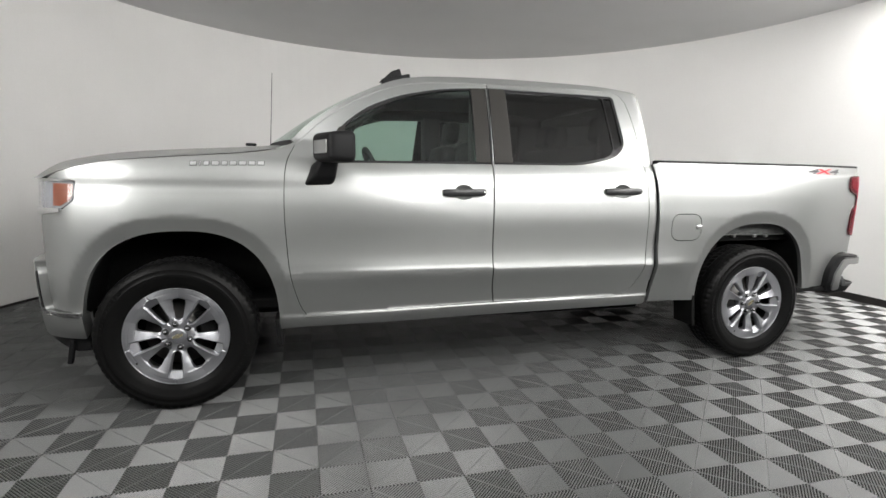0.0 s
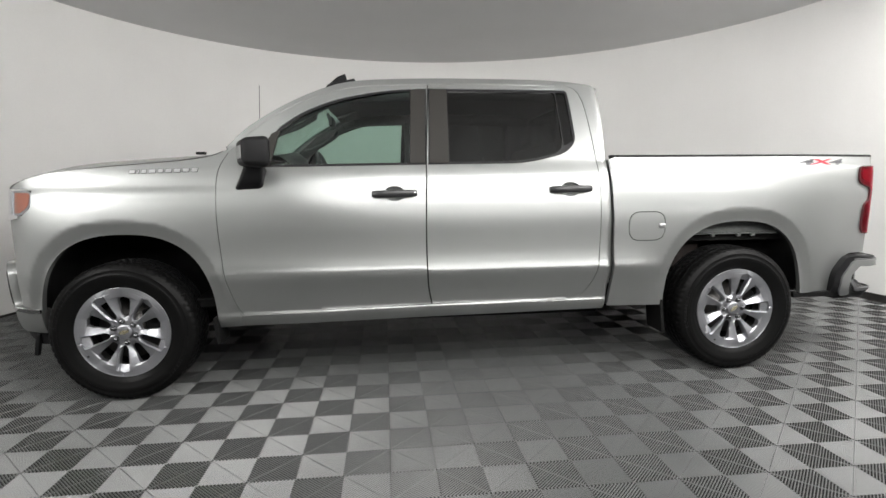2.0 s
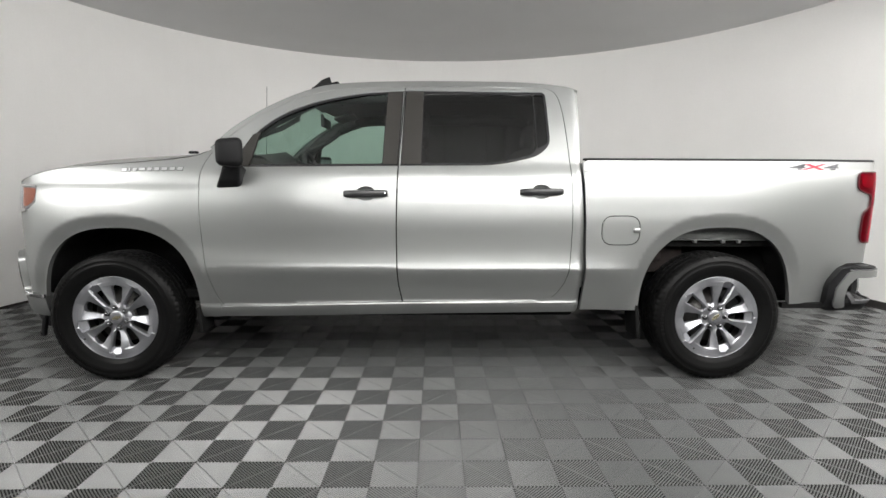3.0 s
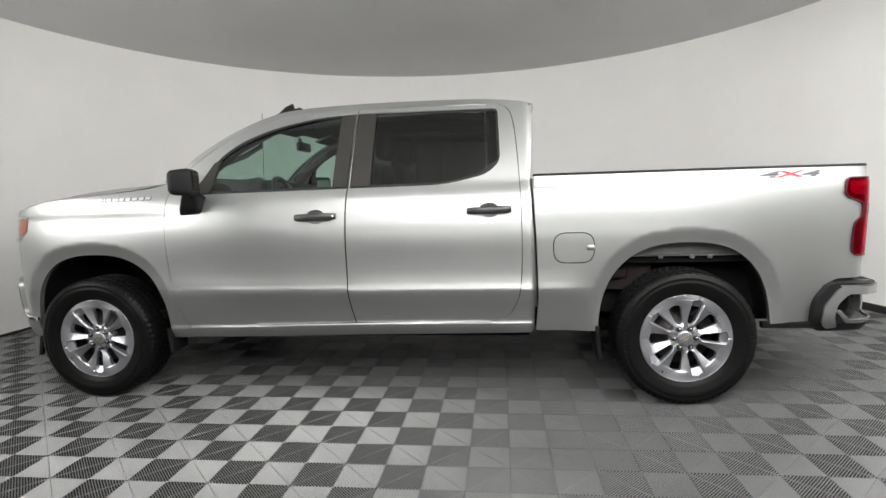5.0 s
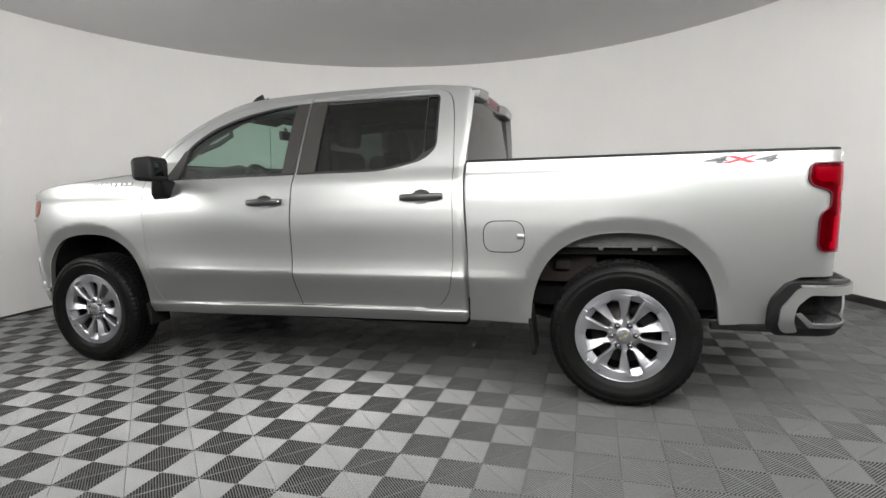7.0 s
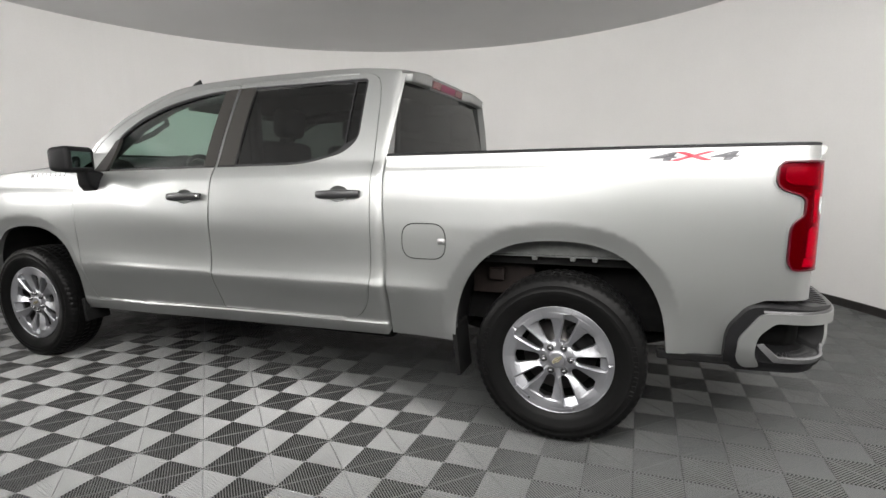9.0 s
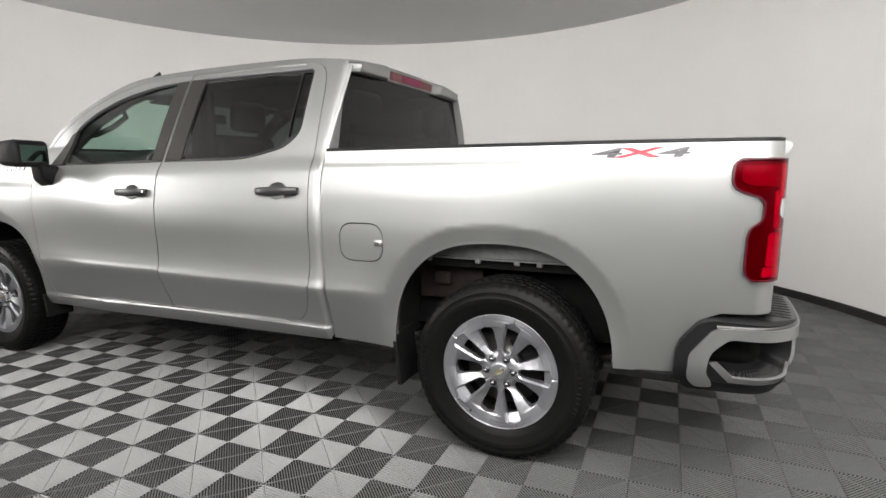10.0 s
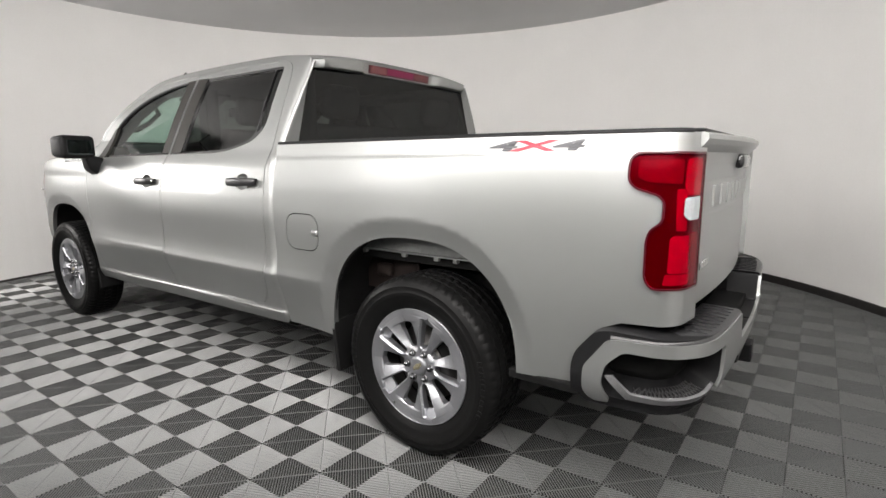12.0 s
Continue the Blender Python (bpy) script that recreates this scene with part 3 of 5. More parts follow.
part("hood", grid_mesh("hood", hood_at, 48, 41, M_PAINT, flip=True), truck)


def roof_at(u, v):
    w = 2 * v - 1
    x0 = 1.16 - 0.06 * (1 - w * w)
    x = x0 + u * (2.852 - x0)
    ze = float(np.interp(x, ROOF_EDGE[:, 0], ROOF_EDGE[:, 1]))
    ye = side_y(x, ze)
    return (x, w * ye, ze + 0.040 * (1 - abs(w) ** 3.0))


part("roof", grid_mesh("roof", roof_at, 32, 33, M_PAINT, flip=True), truck)


def screen_at(u, v):
    w = 2 * v - 1
    lo = Vector((0.615 - 0.17 * (1 - w * w), w * 0.885, 1.455 + 0.005 * (1 - w * w)))
    hi = Vector((1.16 - 0.06 * (1 - w * w), w * side_y(1.16, 1.80), float(np.interp(1.16 - 0.06 * (1 - w * w), ROOF_EDGE[:, 0], ROOF_EDGE[:, 1])) + 0.040 * (1 - abs(w) ** 3)))
    p = lo.lerp(hi, u)
    edge = float(np.interp(p.x, ROOF_EDGE[:, 0], ROOF_EDGE[:, 1]))
    bow = 0.035 * math.sin(math.pi * u)
    p.z += bow
    ymax = side_y(min(max(lo.lerp(hi, u).x, 0.62), 1.2), min(p.z, 1.85))
    p.y = w * ymax
    return p


ws = part("windscreen", grid_mesh("windscreen", screen_at, 14, 25, M_GLASS), truck, "clear windscreen glass")
ws.visible_shadow = False


def cowl_at(u, v):
    w = 2 * v - 1
    a = Vector(hood_at(1.0, v))
    b = Vector(screen_at(0, v))
    return a.lerp(b, u) + Vector((0, 0, -0.012 * math.sin(math.pi * u)))


part("cowl", grid_mesh("cowl", cowl_at, 4, 25, M_BLACK), truck)


def rear_glass_at(u, v):
    w = 2 * v - 1
    return (2.846 - 0.008 * u + 0.006 * (1 - w * w), w * (0.836 - 0.115 * u), 1.385 + 0.412 * u)


rg = part("rear_window", grid_mesh("rear_window", rear_glass_at, 8, 13, M_DARKGLASS, flip=True), truck, "dark tinted rear window")
rg.visible_shadow = False


def cab_back_at(sign):
    def fn(u, v):
        z = 0.6 + 1.222 * u
        a = Vector(cab_side(np.array([np.interp(z, [0.47, 0.66, 1.0, 1.30, 1.40, 1.62, 1.80], [2.872, 2.876, 2.862, 2.846, 2.848, 2.862, 2.866])]), np.array([z]))[0])
        zz = min(max((z - 1.385) / 0.412, 0), 1)
        b = Vector((2.848 - 0.008 * zz, -(0.840 - 0.115 * zz), z))
        k = v * 6
        dx, dy = float(np.interp(k, [0, 1, 2, 3], [0, 0.007, 0.012, 0.014])), float(np.interp(k, [0, 1, 2, 3], [0, 0.002, 0.007, 0.014]))
        c = a + Vector((dx, dy, 0))
        p = c if k <= 3 else (a + Vector((0.014, 0.014, 0))).lerp(b, (k - 3) / 3)
        return (p.x, p.y * sign, p.z)
    return fn


for sg in (1, -1):
    part("rear_pillar", grid_mesh("rear_pillar", cab_back_at(sg), 24, 7, M_PAINT, flip=(sg == 1)), truck)
part("cab_back", box("cab_back", 2.80, 2.848, -0.85, 0.85, 0.55, 1.386, M_PAINT, 0.01), truck)


def spoiler_at(u, v):
    """A short lip at the rear of the roof: top, edge, sloped rear face and underside."""
    w = 2 * u - 1
    end = smoothstep(0.90, 1.0, abs(w))
    x = [2.790, 2.825, 2.846, 2.858, 2.860, 2.852, 2.846, 2.83][v] - end * [0.0, 0.004, 0.008, 0.012, 0.012, 0.008, 0.006, 0.0][v]
    x += 0.042 * smoothstep(0.42, 0.54, abs(w)) * (1 - smoothstep(0.93, 1.0, abs(w))) * (1.0 if 2 <= v <= 6 else 0.0)
    edge = float(np.interp(min(x, 2.86), ROOF_EDGE[:, 0], ROOF_EDGE[:, 1]))
    crown = 0.040 * (1 - abs(w) ** 3.0)
    top = edge + crown - max(x - 2.86, 0) * 0.10
    low = 1.788 + 0.3 * crown
    z = [top + 0.0015, top + 0.002, top, top - 0.006, top - 0.012, low + 0.006, low, low + 0.004][v]
    return (x, w * (side_y(2.84, min(edge, 1.86)) - 0.004 - 0.012 * (v > 3)), z)


sp_v = [spoiler_at(i / 56, j) for i in range(57) for j in range(8)]
sp_f = [(i * 8 + j, (i + 1) * 8 + j, (i + 1) * 8 + j + 1, i * 8 + j + 1) for i in range(56) for j in range(7)] + [tuple(range(8)), tuple(56 * 8 + j for j in range(7, -1, -1))]
sp_me = mesh_of("roof_spoiler", sp_v, sp_f, M_PAINT)
sp_me.set_sharp_from_angle(angle=radians(32))
spoiler = part("roof_spoiler", sp_me, truck, "silver roof lip above the rear window")

# ---- wheels ----
def spoke_mesh(odd):
    """One spoke between a long window and a short one with a sunk ledge: a broad facet that falls to the long window, a ridge and a narrow chamfer."""
    radii = [0.058, 0.076, 0.086, 0.092, 0.100, 0.112, 0.132, 0.160, 0.190, 0.207, 0.215, 0.221, 0.230, 0.238, 0.244, 0.251, 0.267]
    long_w = np.interp(radii, [0.086, 0.092, 0.100, 0.112, 0.16, 0.190, 0.207, 0.215], [0, 0.0120, 0.0185, 0.0225, 0.0300, 0.0355, 0.0325, 0])
    short_w = np.interp(radii, [0.086, 0.092, 0.100, 0.112, 0.16, 0.230, 0.238, 0.244], [0, 0.0095, 0.0155, 0.0190, 0.0255, 0.0325, 0.0295, 0])
    ridge = np.interp(radii, [0.058, 0.088, 0.125, 0.178, 0.226, 0.251, 0.267], [0.0945, 0.099, 0.1075, 0.1150, 0.1185, 0.1190, 0.1160])
    fall = np.interp(radii, [0.058, 0.088, 0.125, 0.267], [0.0940, 0.089, 0.0870, 0.1155])
    cham = np.interp(radii, [0.058, 0.088, 0.125, 0.198, 0.236, 0.251, 0.267], [0.0940, 0.092, 0.0975, 0.1065, 0.1115, 0.1150, 0.1155])
    verts = []
    for r, wl, ws, hi, fa, ch in zip(radii, long_w, short_w, ridge, fall, cham):
        a0 = math.asin(wl / r)
        a1 = math.radians(36) - math.asin(ws / r)
        am = a1 - min(0.0075 / r, 0.42 * (a1 - a0))
        row = [(a0, 0.072)] + [(a0 + (am - a0) * k / 4, fa + (hi - fa) * k / 4) for k in range(5)] + [(a1, ch), (a1, 0.072)]
        if odd:
            row = [(math.radians(36) - a, d) for a, d in row[::-1]]
        verts += [(r * math.cos(a), -d, r * math.sin(a)) for a, d in row]
    faces = [(i * 8 + j, i * 8 + j + 1, i * 8 + j + 9, i * 8 + j + 8) for i in range(len(radii) - 1) for j in range(7)]
    if odd:
        # a sunk ledge closes the outer end of the short window
        n = len(verts)
        verts += [(x, -d, z) for x, d, z in ((0.203, 0.084, -0.0300), (0.203, 0.084, 0.0300), (0.226, 0.098, 0.0322), (0.226, 0.098, -0.0322), (0.244, 0.107, 0.027), (0.244, 0.107, -0.027), (0.203, 0.072, -0.0300), (0.203, 0.072, 0.0300))]
        faces += [(n, n + 1, n + 2, n + 3), (n + 3, n + 2, n + 4, n + 5), (n + 6, n + 7, n + 1, n)]
    me = mesh_of("spoke", verts, faces, M_ALLOY)
    me.set_sharp_from_angle(angle=math.radians(5))
    return me


ME_SPOKES = [spoke_mesh(0), spoke_mesh(1)]
ME_RIM = lathe("wheel", [(0.2535, -0.06), (0.2535, -0.100), (0.2635, -0.1145), (0.266, -0.1165)], M_ALLOY)
ME_HUB = lathe("hub", [(0.0001, -0.0935), (0.050, -0.0935), (0.084, -0.0935), (0.0855, -0.055)], M_ALLOY)
ME_LIP = lathe("rim_lip", [(0.2655, -0.1150), (0.2675, -0.1165), (0.2695, -0.1165), (0.2705, -0.114), (0.2700, -0.108), (0.262, -0.100), (0.250, -0.09)], M_ALLOY)
ME_BARREL = lathe("rim_barrel", [(0.252, -0.09), (0.243, -0.06), (0.240, 0.08), (0.262, 0.12)], M_BARREL)
ME_DISC = lathe("brake_disc", [(0.02, -0.045), (0.085, -0.045), (0.09, -0.02), (0.175, -0.02), (0.175, 0.01), (0.05, 0.01)], M_BARREL)
ME_BACK = lathe("brake_shield", [(0.02, 0.03), (0.243, 0.03)], M_UNDER, 48)
tread = [(0.258, -0.108), (0.284, -0.124), (0.300, -0.131), (0.325, -0.1385), (0.328, -0.1400), (0.345, -0.1400), (0.348, -0.1380), (0.366, -0.1365), (0.372, -0.1372), (0.376, -0.1350), (0.387, -0.130), (0.398, -0.124), (0.4065, -0.1155), (0.4115, -0.104), (0.4135, -0.085), (0.4140, -0.078),
         (0.4050, -0.076), (0.4050, -0.068), (0.4150, -0.066), (0.4155, -0.030), (0.4060, -0.028), (0.4060, -0.020), (0.4160, -0.018)]
tread = [(0.270 + (r - 0.270) * 0.921, y) for r, y in tread]
tread = tread + [(r, -y) for r, y in tread[::-1]]
TN = 256
ty_v, ty_f, tm = [], [], len(tread)
for k in range(TN):
    for r, y in tread:
        cut = inset = 0.0
        if abs(y) > 0.08 and 0.380 < r < 0.4035 and k % 4 == (1 if y < 0 else 3):
            cut, inset = 0.003, 0.0022
        if abs(y) < 0.07 and r > 0.4 and (k + int(abs(y) * 200)) % 4 == 0:
            cut = 0.005
        a = 2 * math.pi * k / TN + 0.012 * math.copysign(1, y) * (abs(y) < 0.07)
        ty_v.append(((r - cut) * math.cos(a), y - math.copysign(inset, y), (r - cut) * math.sin(a)))
ty_f = [(k * tm + j, k * tm + j + 1, ((k + 1) % TN) * tm + j + 1, ((k + 1) % TN) * tm + j) for k in range(TN) for j in range(tm - 1)]
ME_TYRE = mesh_of("tyre", ty_v, ty_f, M_RUBBER, True)
ME_TYRE.set_sharp_from_angle(angle=math.radians(32))
def sidewall_marks(start):
    marks = bmesh.new()
    for k in range(11):
        w = 0.009 if k % 3 else 0.005
        box_bm(0.345, 0.364, -0.1395, -0.1340, -w, w, 0.0015, 1, bm=marks, m=pose(0, 0, 0, 0, math.degrees(0.066 * k + start), 0))
    return bm_mesh("lettering", marks, M_RUBBER)


ME_LETTER, ME_LETTER_B = sidewall_marks(0.35), sidewall_marks(3.5)
ME_NUT = lathe("lug_nut", [(0.0001, -0.020), (0.0065, -0.0195), (0.0098, -0.016), (0.0115, -0.010), (0.0115, 0.0), (0.0160, 0.001), (0.0160, 0.006)], M_NUT, 12)
# flat dark disc stands for the shade in the recess round each nut
ME_SEATNUT = lathe("nut_recess", [(0.0001, -0.0008), (0.0165, -0.0008), (0.0172, 0.001)], M_TRIM, 16)
ME_CAP = lathe("centre_cap", [(0.0001, -0.1065), (0.030, -0.106), (0.040, -0.104), (0.043, -0.100), (0.043, -0.090)], M_ALLOY, 36)
bow = bmesh.new()
bv = [bow.verts.new((x, -0.1075, z)) for x, z in [(-0.029, -0.0075), (-0.010, -0.0075), (-0.0085, -0.012), (0.0085, -0.012), (0.010, -0.0075), (0.024, -0.0075), (0.029, 0.0075), (0.010, 0.0075), (0.0085, 0.012), (-0.0085, 0.012), (-0.010, 0.0075), (-0.024, 0.0075)]]
bow.faces.new(bv)
ext = bmesh.ops.extrude_face_region(bow, geom=bow.faces[:])
bmesh.ops.translate(bow, vec=(0, 0.003, 0), verts=[v for v in ext["geom"] if isinstance(v, bmesh.types.BMVert)])
ME_BOW = bm_mesh("emblem", bow, M_GOLD)
for me in ME_SPOKES + [ME_RIM, ME_LIP, ME_BARREL]:
    me.transform(Matrix.Diagonal((0.968, 1.0, 0.968, 1.0)))
ME_CALIPER = box("caliper", 0.10, 0.19, -0.06, 0.03, -0.09, 0.09, M_UNDER, 0.015)
ME_VALVE = box("valve_stem", -0.006, 0.006, -0.118, -0.09, -0.006, 0.006, M_TRIM, 0.003)


def wheel(x, sign, spin):
    w = new("wheel", ME_RIM)
    w.parent = truck
    w.matrix_basis = pose(x, sign * 0.880, 0.404, 0, 0, 0 if sign < 0 else 180) @ pose(0, 0, 0, 0, spin, 0)
    tagged(w, "silver ten-spoke alloy wheel")
    for name, me, lab in (("hub", ME_HUB, ""), ("rim_lip", ME_LIP, ""), ("lettering", ME_LETTER, "raised marks on the sidewall"), ("lettering", ME_LETTER_B, "raised marks on the sidewall"), ("rim_barrel", ME_BARREL, ""), ("tyre", ME_TYRE, "black all-terrain tyre"), ("brake_disc", ME_DISC, ""), ("brake_shield", ME_BACK, ""), ("caliper", ME_CALIPER, ""), ("centre_cap", ME_CAP, ""), ("emblem", ME_BOW, "small gold emblem")):
        part(name, me, w, lab)
    for k in range(10):
        part("spoke", ME_SPOKES[k % 2], w).matrix_basis = pose(0, 0, 0, 0, -36 * k, 0)
    for k in range(6):
        a = math.radians(60 * k + 25)
        for me in (ME_NUT, ME_SEATNUT):
            ob = part(me.name.split(".")[0], me, w)
            ob.location = (0.0635 * math.cos(a), -0.0955, 0.0635 * math.sin(a))
    v = part("valve_stem", ME_VALVE, w)
    v.location = (0.238 * math.cos(math.radians(200)), 0, 0.238 * math.sin(math.radians(200)))
    return w


wheel(0.0, -1, -14)
wheel(3.745, -1, -37)
wheel(0.0, 1, 30)
wheel(3.745, 1, 50)

# ---- wheel housings, chassis ----
def both(name, build, label="", parent=None):
    """The same part on both sides; build(sign) gives its mesh (sign -1: driver's side)."""
    return [part(name, build(sg), parent or truck, label) for sg in (-1, 1)]


for arch_, lows in ((ARCH_F, (0.42, 0.5)), (ARCH_R, (0.5, 0.45))):
    line = arch_line(arch_, *lows)

    def liner_at(sg, line=line, arch_=arch_):
        def fn(u, v):
            i = u * (len(line) - 1)
            a, b = line[int(i)], line[min(int(i) + 1, len(line) - 1)]
            x, z = a[0] + (b[0] - a[0]) * (i % 1), a[1] + (b[1] - a[1]) * (i % 1)
            k = 1 + 0.05 * min(v * 6, 1) + 0.012 * math.sin(u * 40) * v
            yy = side_y(x, z) - 0.012 - v * 0.46
            return (arch_[0] + (x - arch_[0]) * k, sg * yy, arch_[1] + (z - arch_[1]) * k)
        return fn

    both("wheel_liner", lambda sg: grid_mesh("wheel_liner", liner_at(sg), 60, 9, M_LINER, flip=(sg > 0)))
    both("inner_wall", lambda sg: box("inner_wall", arch_[0] - 0.5, arch_[0] + 0.53, sg * 0.53 - 0.01, sg * 0.53 + 0.01, 0.42, 1.02, M_UNDER, 0.003))
both("bed_inner_flange", lambda sg: bm_mesh("bed_inner_flange", box_bm(3.27, 4.20, sg * 0.90 - 0.003, sg * 0.90 + 0.003, 0.892, 1.04, 0.002, bm=box_bm(3.27, 4.16, sg * 0.905 - 0.009, sg * 0.905 + 0.009, 0.884, 0.890, 0.002)), M_INNER))
for x in (3.38, 3.62, 3.80, 3.90):
    both("clip", lambda sg: box("clip", x - 0.012, x + 0.012, sg * 0.907 - 0.010, sg * 0.907 + 0.010, 0.868, 0.886, M_INNER, 0.004))
both("frame_bracket", lambda sg: bm_mesh("frame_bracket", box_bm(3.36, 3.45, sg * 0.80 - 0.02, sg * 0.80 + 0.02, 0.735, 0.80, 0.014, 3, bm=box_bm(3.27, 3.60, sg * 0.775 - 0.006, sg * 0.775 + 0.006, 0.66, 0.865, 0.004)), M_RUST), "brown primed bracket")
# black plates added in the rear arches in place of deep shade
both("wheelhouse", lambda sg: box("wheelhouse", 3.19, 4.27, sg * 0.70 - 0.005, sg * 0.70 + 0.005, 0.50, 0.97, M_UNDER, 0.002))
both("wheelhouse_side", lambda sg: box("wheelhouse_side", 3.19, 4.27, sg * 0.87 - 0.004, sg * 0.87 + 0.004, 0.84, 0.985, M_UNDER, 0.002))
both("frame_rail", lambda sg: box("frame_rail", -0.55, 4.75, sg * 0.48 - 0.05, sg * 0.48 + 0.05, 0.40, 0.56, M_UNDER, 0.015))
part("floor_pan", box("floor_pan", 0.35, 2.85, -0.86, 0.86, 0.50, 0.56, M_UNDER, 0.01), truck)
part("gearbox", box("gearbox", 0.3, 1.9, -0.22, 0.22, 0.30, 0.52, M_UNDER, 0.06), truck)
part("engine_block", box("engine_block", -0.5, 0.35, -0.42, 0.42, 0.40, 1.05, M_UNDER, 0.05), truck)
part("rear_axle", tube("rear_axle", [(3.745, -0.75, 0.415), (3.745, -0.2, 0.415), (3.745, 0.2, 0.415), (3.745, 0.75, 0.415)], [0.05, 0.06, 0.06, 0.05], M_UNDER), truck)
part("differential", bm_mesh("differential", box_bm(3.62, 3.90, -0.14, 0.14, 0.28, 0.54, 0.09, 3), M_UNDER, True), truck)
part("front_axle", tube("front_axle", [(0, -0.75, 0.40), (0, 0.75, 0.40)], 0.05, M_UNDER), truck)
part("exhaust_pipe", tube("exhaust_pipe", [(0.9, 0.3, 0.36), (2.4, 0.32, 0.36), (3.3, 0.38, 0.42), (3.7, 0.45, 0.62), (4.2, 0.62, 0.40), (4.45, 0.85, 0.38)], 0.04, M_STEEL), truck)
part("fuel_tank", box("fuel_tank", 1.9, 3.1, -0.46, -0.05, 0.33, 0.55, M_UNDER, 0.05), truck)
part("bed_underside", box("bed_underside", 2.92, 4.70, -0.69, 0.69, 0.70, 0.76, M_UNDER, 0.01), truck)
both("leaf_spring", lambda sg: tube("leaf_spring", [(3.1, sg * 0.58, 0.46), (3.45, sg * 0.58, 0.38), (3.745, sg * 0.58, 0.36), (4.05, sg * 0.58, 0.40), (4.4, sg * 0.58, 0.50)], 0.03, M_UNDER))
both("sill", lambda sg: box("sill", 0.63, 2.85, sg * 0.88 - 0.04, sg * 0.88 + 0.04, 0.40, 0.46, M_UNDER, 0.015))


def flap(sg, x, z0, z1, w):
    m = pose(x, sg * 0.905, 0, 0, -6, 0)
    return bm_mesh("mud_flap", box_bm(-0.012, 0.012, -w / 2, w / 2, z0, z1, 0.005, m=m), M_UNDER)


both("mud_flap", lambda sg: flap(sg, 0.555, 0.31, 0.47, 0.17), "black plastic mud flap")
both("mud_flap", lambda sg: flap(sg, 3.285, 0.27, 0.53, 0.19), "black plastic mud flap")

# ---- bed, tailgate ----
part("bed_floor", box("bed_floor", 2.92, 4.72, -0.86, 0.86, 0.865, 0.89, M_UNDER, 0.01), truck)
part("bed_front", box("bed_front", 2.905, 2.95, -0.93, 0.93, 0.62, 1.368, M_PAINT, 0.01), truck)
both("bed_inner_wall", lambda sg: box("bed_inner_wall", 2.94, 4.70, sg * 0.865 - 0.01, sg * 0.865 + 0.01, 0.985, 1.37, M_PAINT, 0.004))


def rail_at(sg):
    def fn(u, v):
        s = 2.872 + u * (4.80 - 2.872)
        p = side(np.array([s]), np.array([1.380]))[0]
        q = side(np.array([s + 0.004]), np.array([1.380]))[0]
        d = (q - p) / np.linalg.norm(q - p)
        nrm = np.array([d[1], -d[0], 0])
        ofs, z = [(0.002, 1.377), (0.003, 1.386), (-0.004, 1.391), (-0.06, 1.393), (-0.085, 1.388), (-0.088, 1.36)][int(round(v * 5))]
        x, y = p[0] + nrm[0] * ofs, p[1] + nrm[1] * ofs
        return (x, y if sg < 0 else -y, z)
    return fn


both("bed_rail_cap", lambda sg: grid_mesh("bed_rail_cap", rail_at(sg), 80, 6, M_BLACK, flip=(sg > 0)), "black plastic bed rail cap")
both("bed_end_post", lambda sg: box("bed_end_post", 4.60, 4.725, sg * 0.82 - 0.05, sg * 0.82 + 0.05, 0.76, 1.365, M_PAINT, 0.02))


GATE = [(4.715, 0.755), (4.742, 0.755), (4.754, 0.770), (4.757, 0.93), (4.754, 1.05), (4.753, 1.09), (4.751, 1.10), (4.751, 1.21), (4.753, 1.22), (4.757, 1.27), (4.766, 1.315), (4.790, 1.340), (4.802, 1.358), (4.800, 1.372), (4.788, 1.380), (4.70, 1.380), (4.70, 0.76)]


def gate_at(u, v):
    w = 2 * u - 1
    x, z = GATE[int(round(v * (len(GATE) - 1)))]
    return (x + 0.052 * (1 - w * w), w * 0.778, z)


gate = part("tailgate", grid_mesh("tailgate", gate_at, 25, len(GATE), M_PAINT, smooth=False, flip=True), truck)
for sg in (-1, 1):
    edge = bmesh.new()
    rows = [[edge.verts.new((x, sg * y, z)) for x, z in GATE] for y in (0.776, 0.784)]
    edge.faces.new(rows[0])
    edge.faces.new(rows[1][::-1])
    for k in range(len(GATE)):
        n = (k + 1) % len(GATE)
        edge.faces.new((rows[0][k], rows[1][k], rows[1][n], rows[0][n]))
    bmesh.ops.recalc_face_normals(edge, faces=edge.faces[:])
    part("gate_edge", bm_mesh("gate_edge", edge, M_PAINT), gate)
part("gate_top_trim", box("gate_top_trim", 4.705, 4.785, -0.755, 0.755, 1.382, 1.394, M_BLACK, 0.006), gate, "black plastic top trim")
hd = box_bm(4.795, 4.838, -0.13, 0.13, 1.250, 1.312, 0.020, 3)
part("gate_handle", bm_mesh("gate_handle", hd, M_GLOSS, True), gate, "black tailgate handle")
for k in range(9):
    y = -0.50 + k * 0.122
    bow_ = 0.052 * (1 - ((y + 0.044) / 0.778) ** 2) - 0.0065
    part("raised_bar", box("raised_bar", 4.7485 + bow_, 4.7625 + bow_, y, y + 0.088, 1.115, 1.196, M_PAINT, 0.004), gate)
for k in range(7):
    part("badge_bar", box("badge_bar", 4.779, 4.786, -0.66 + k * 0.034, -0.66 + k * 0.034 + 0.024, 0.90, 0.925, M_CHROME, 0.002), gate)

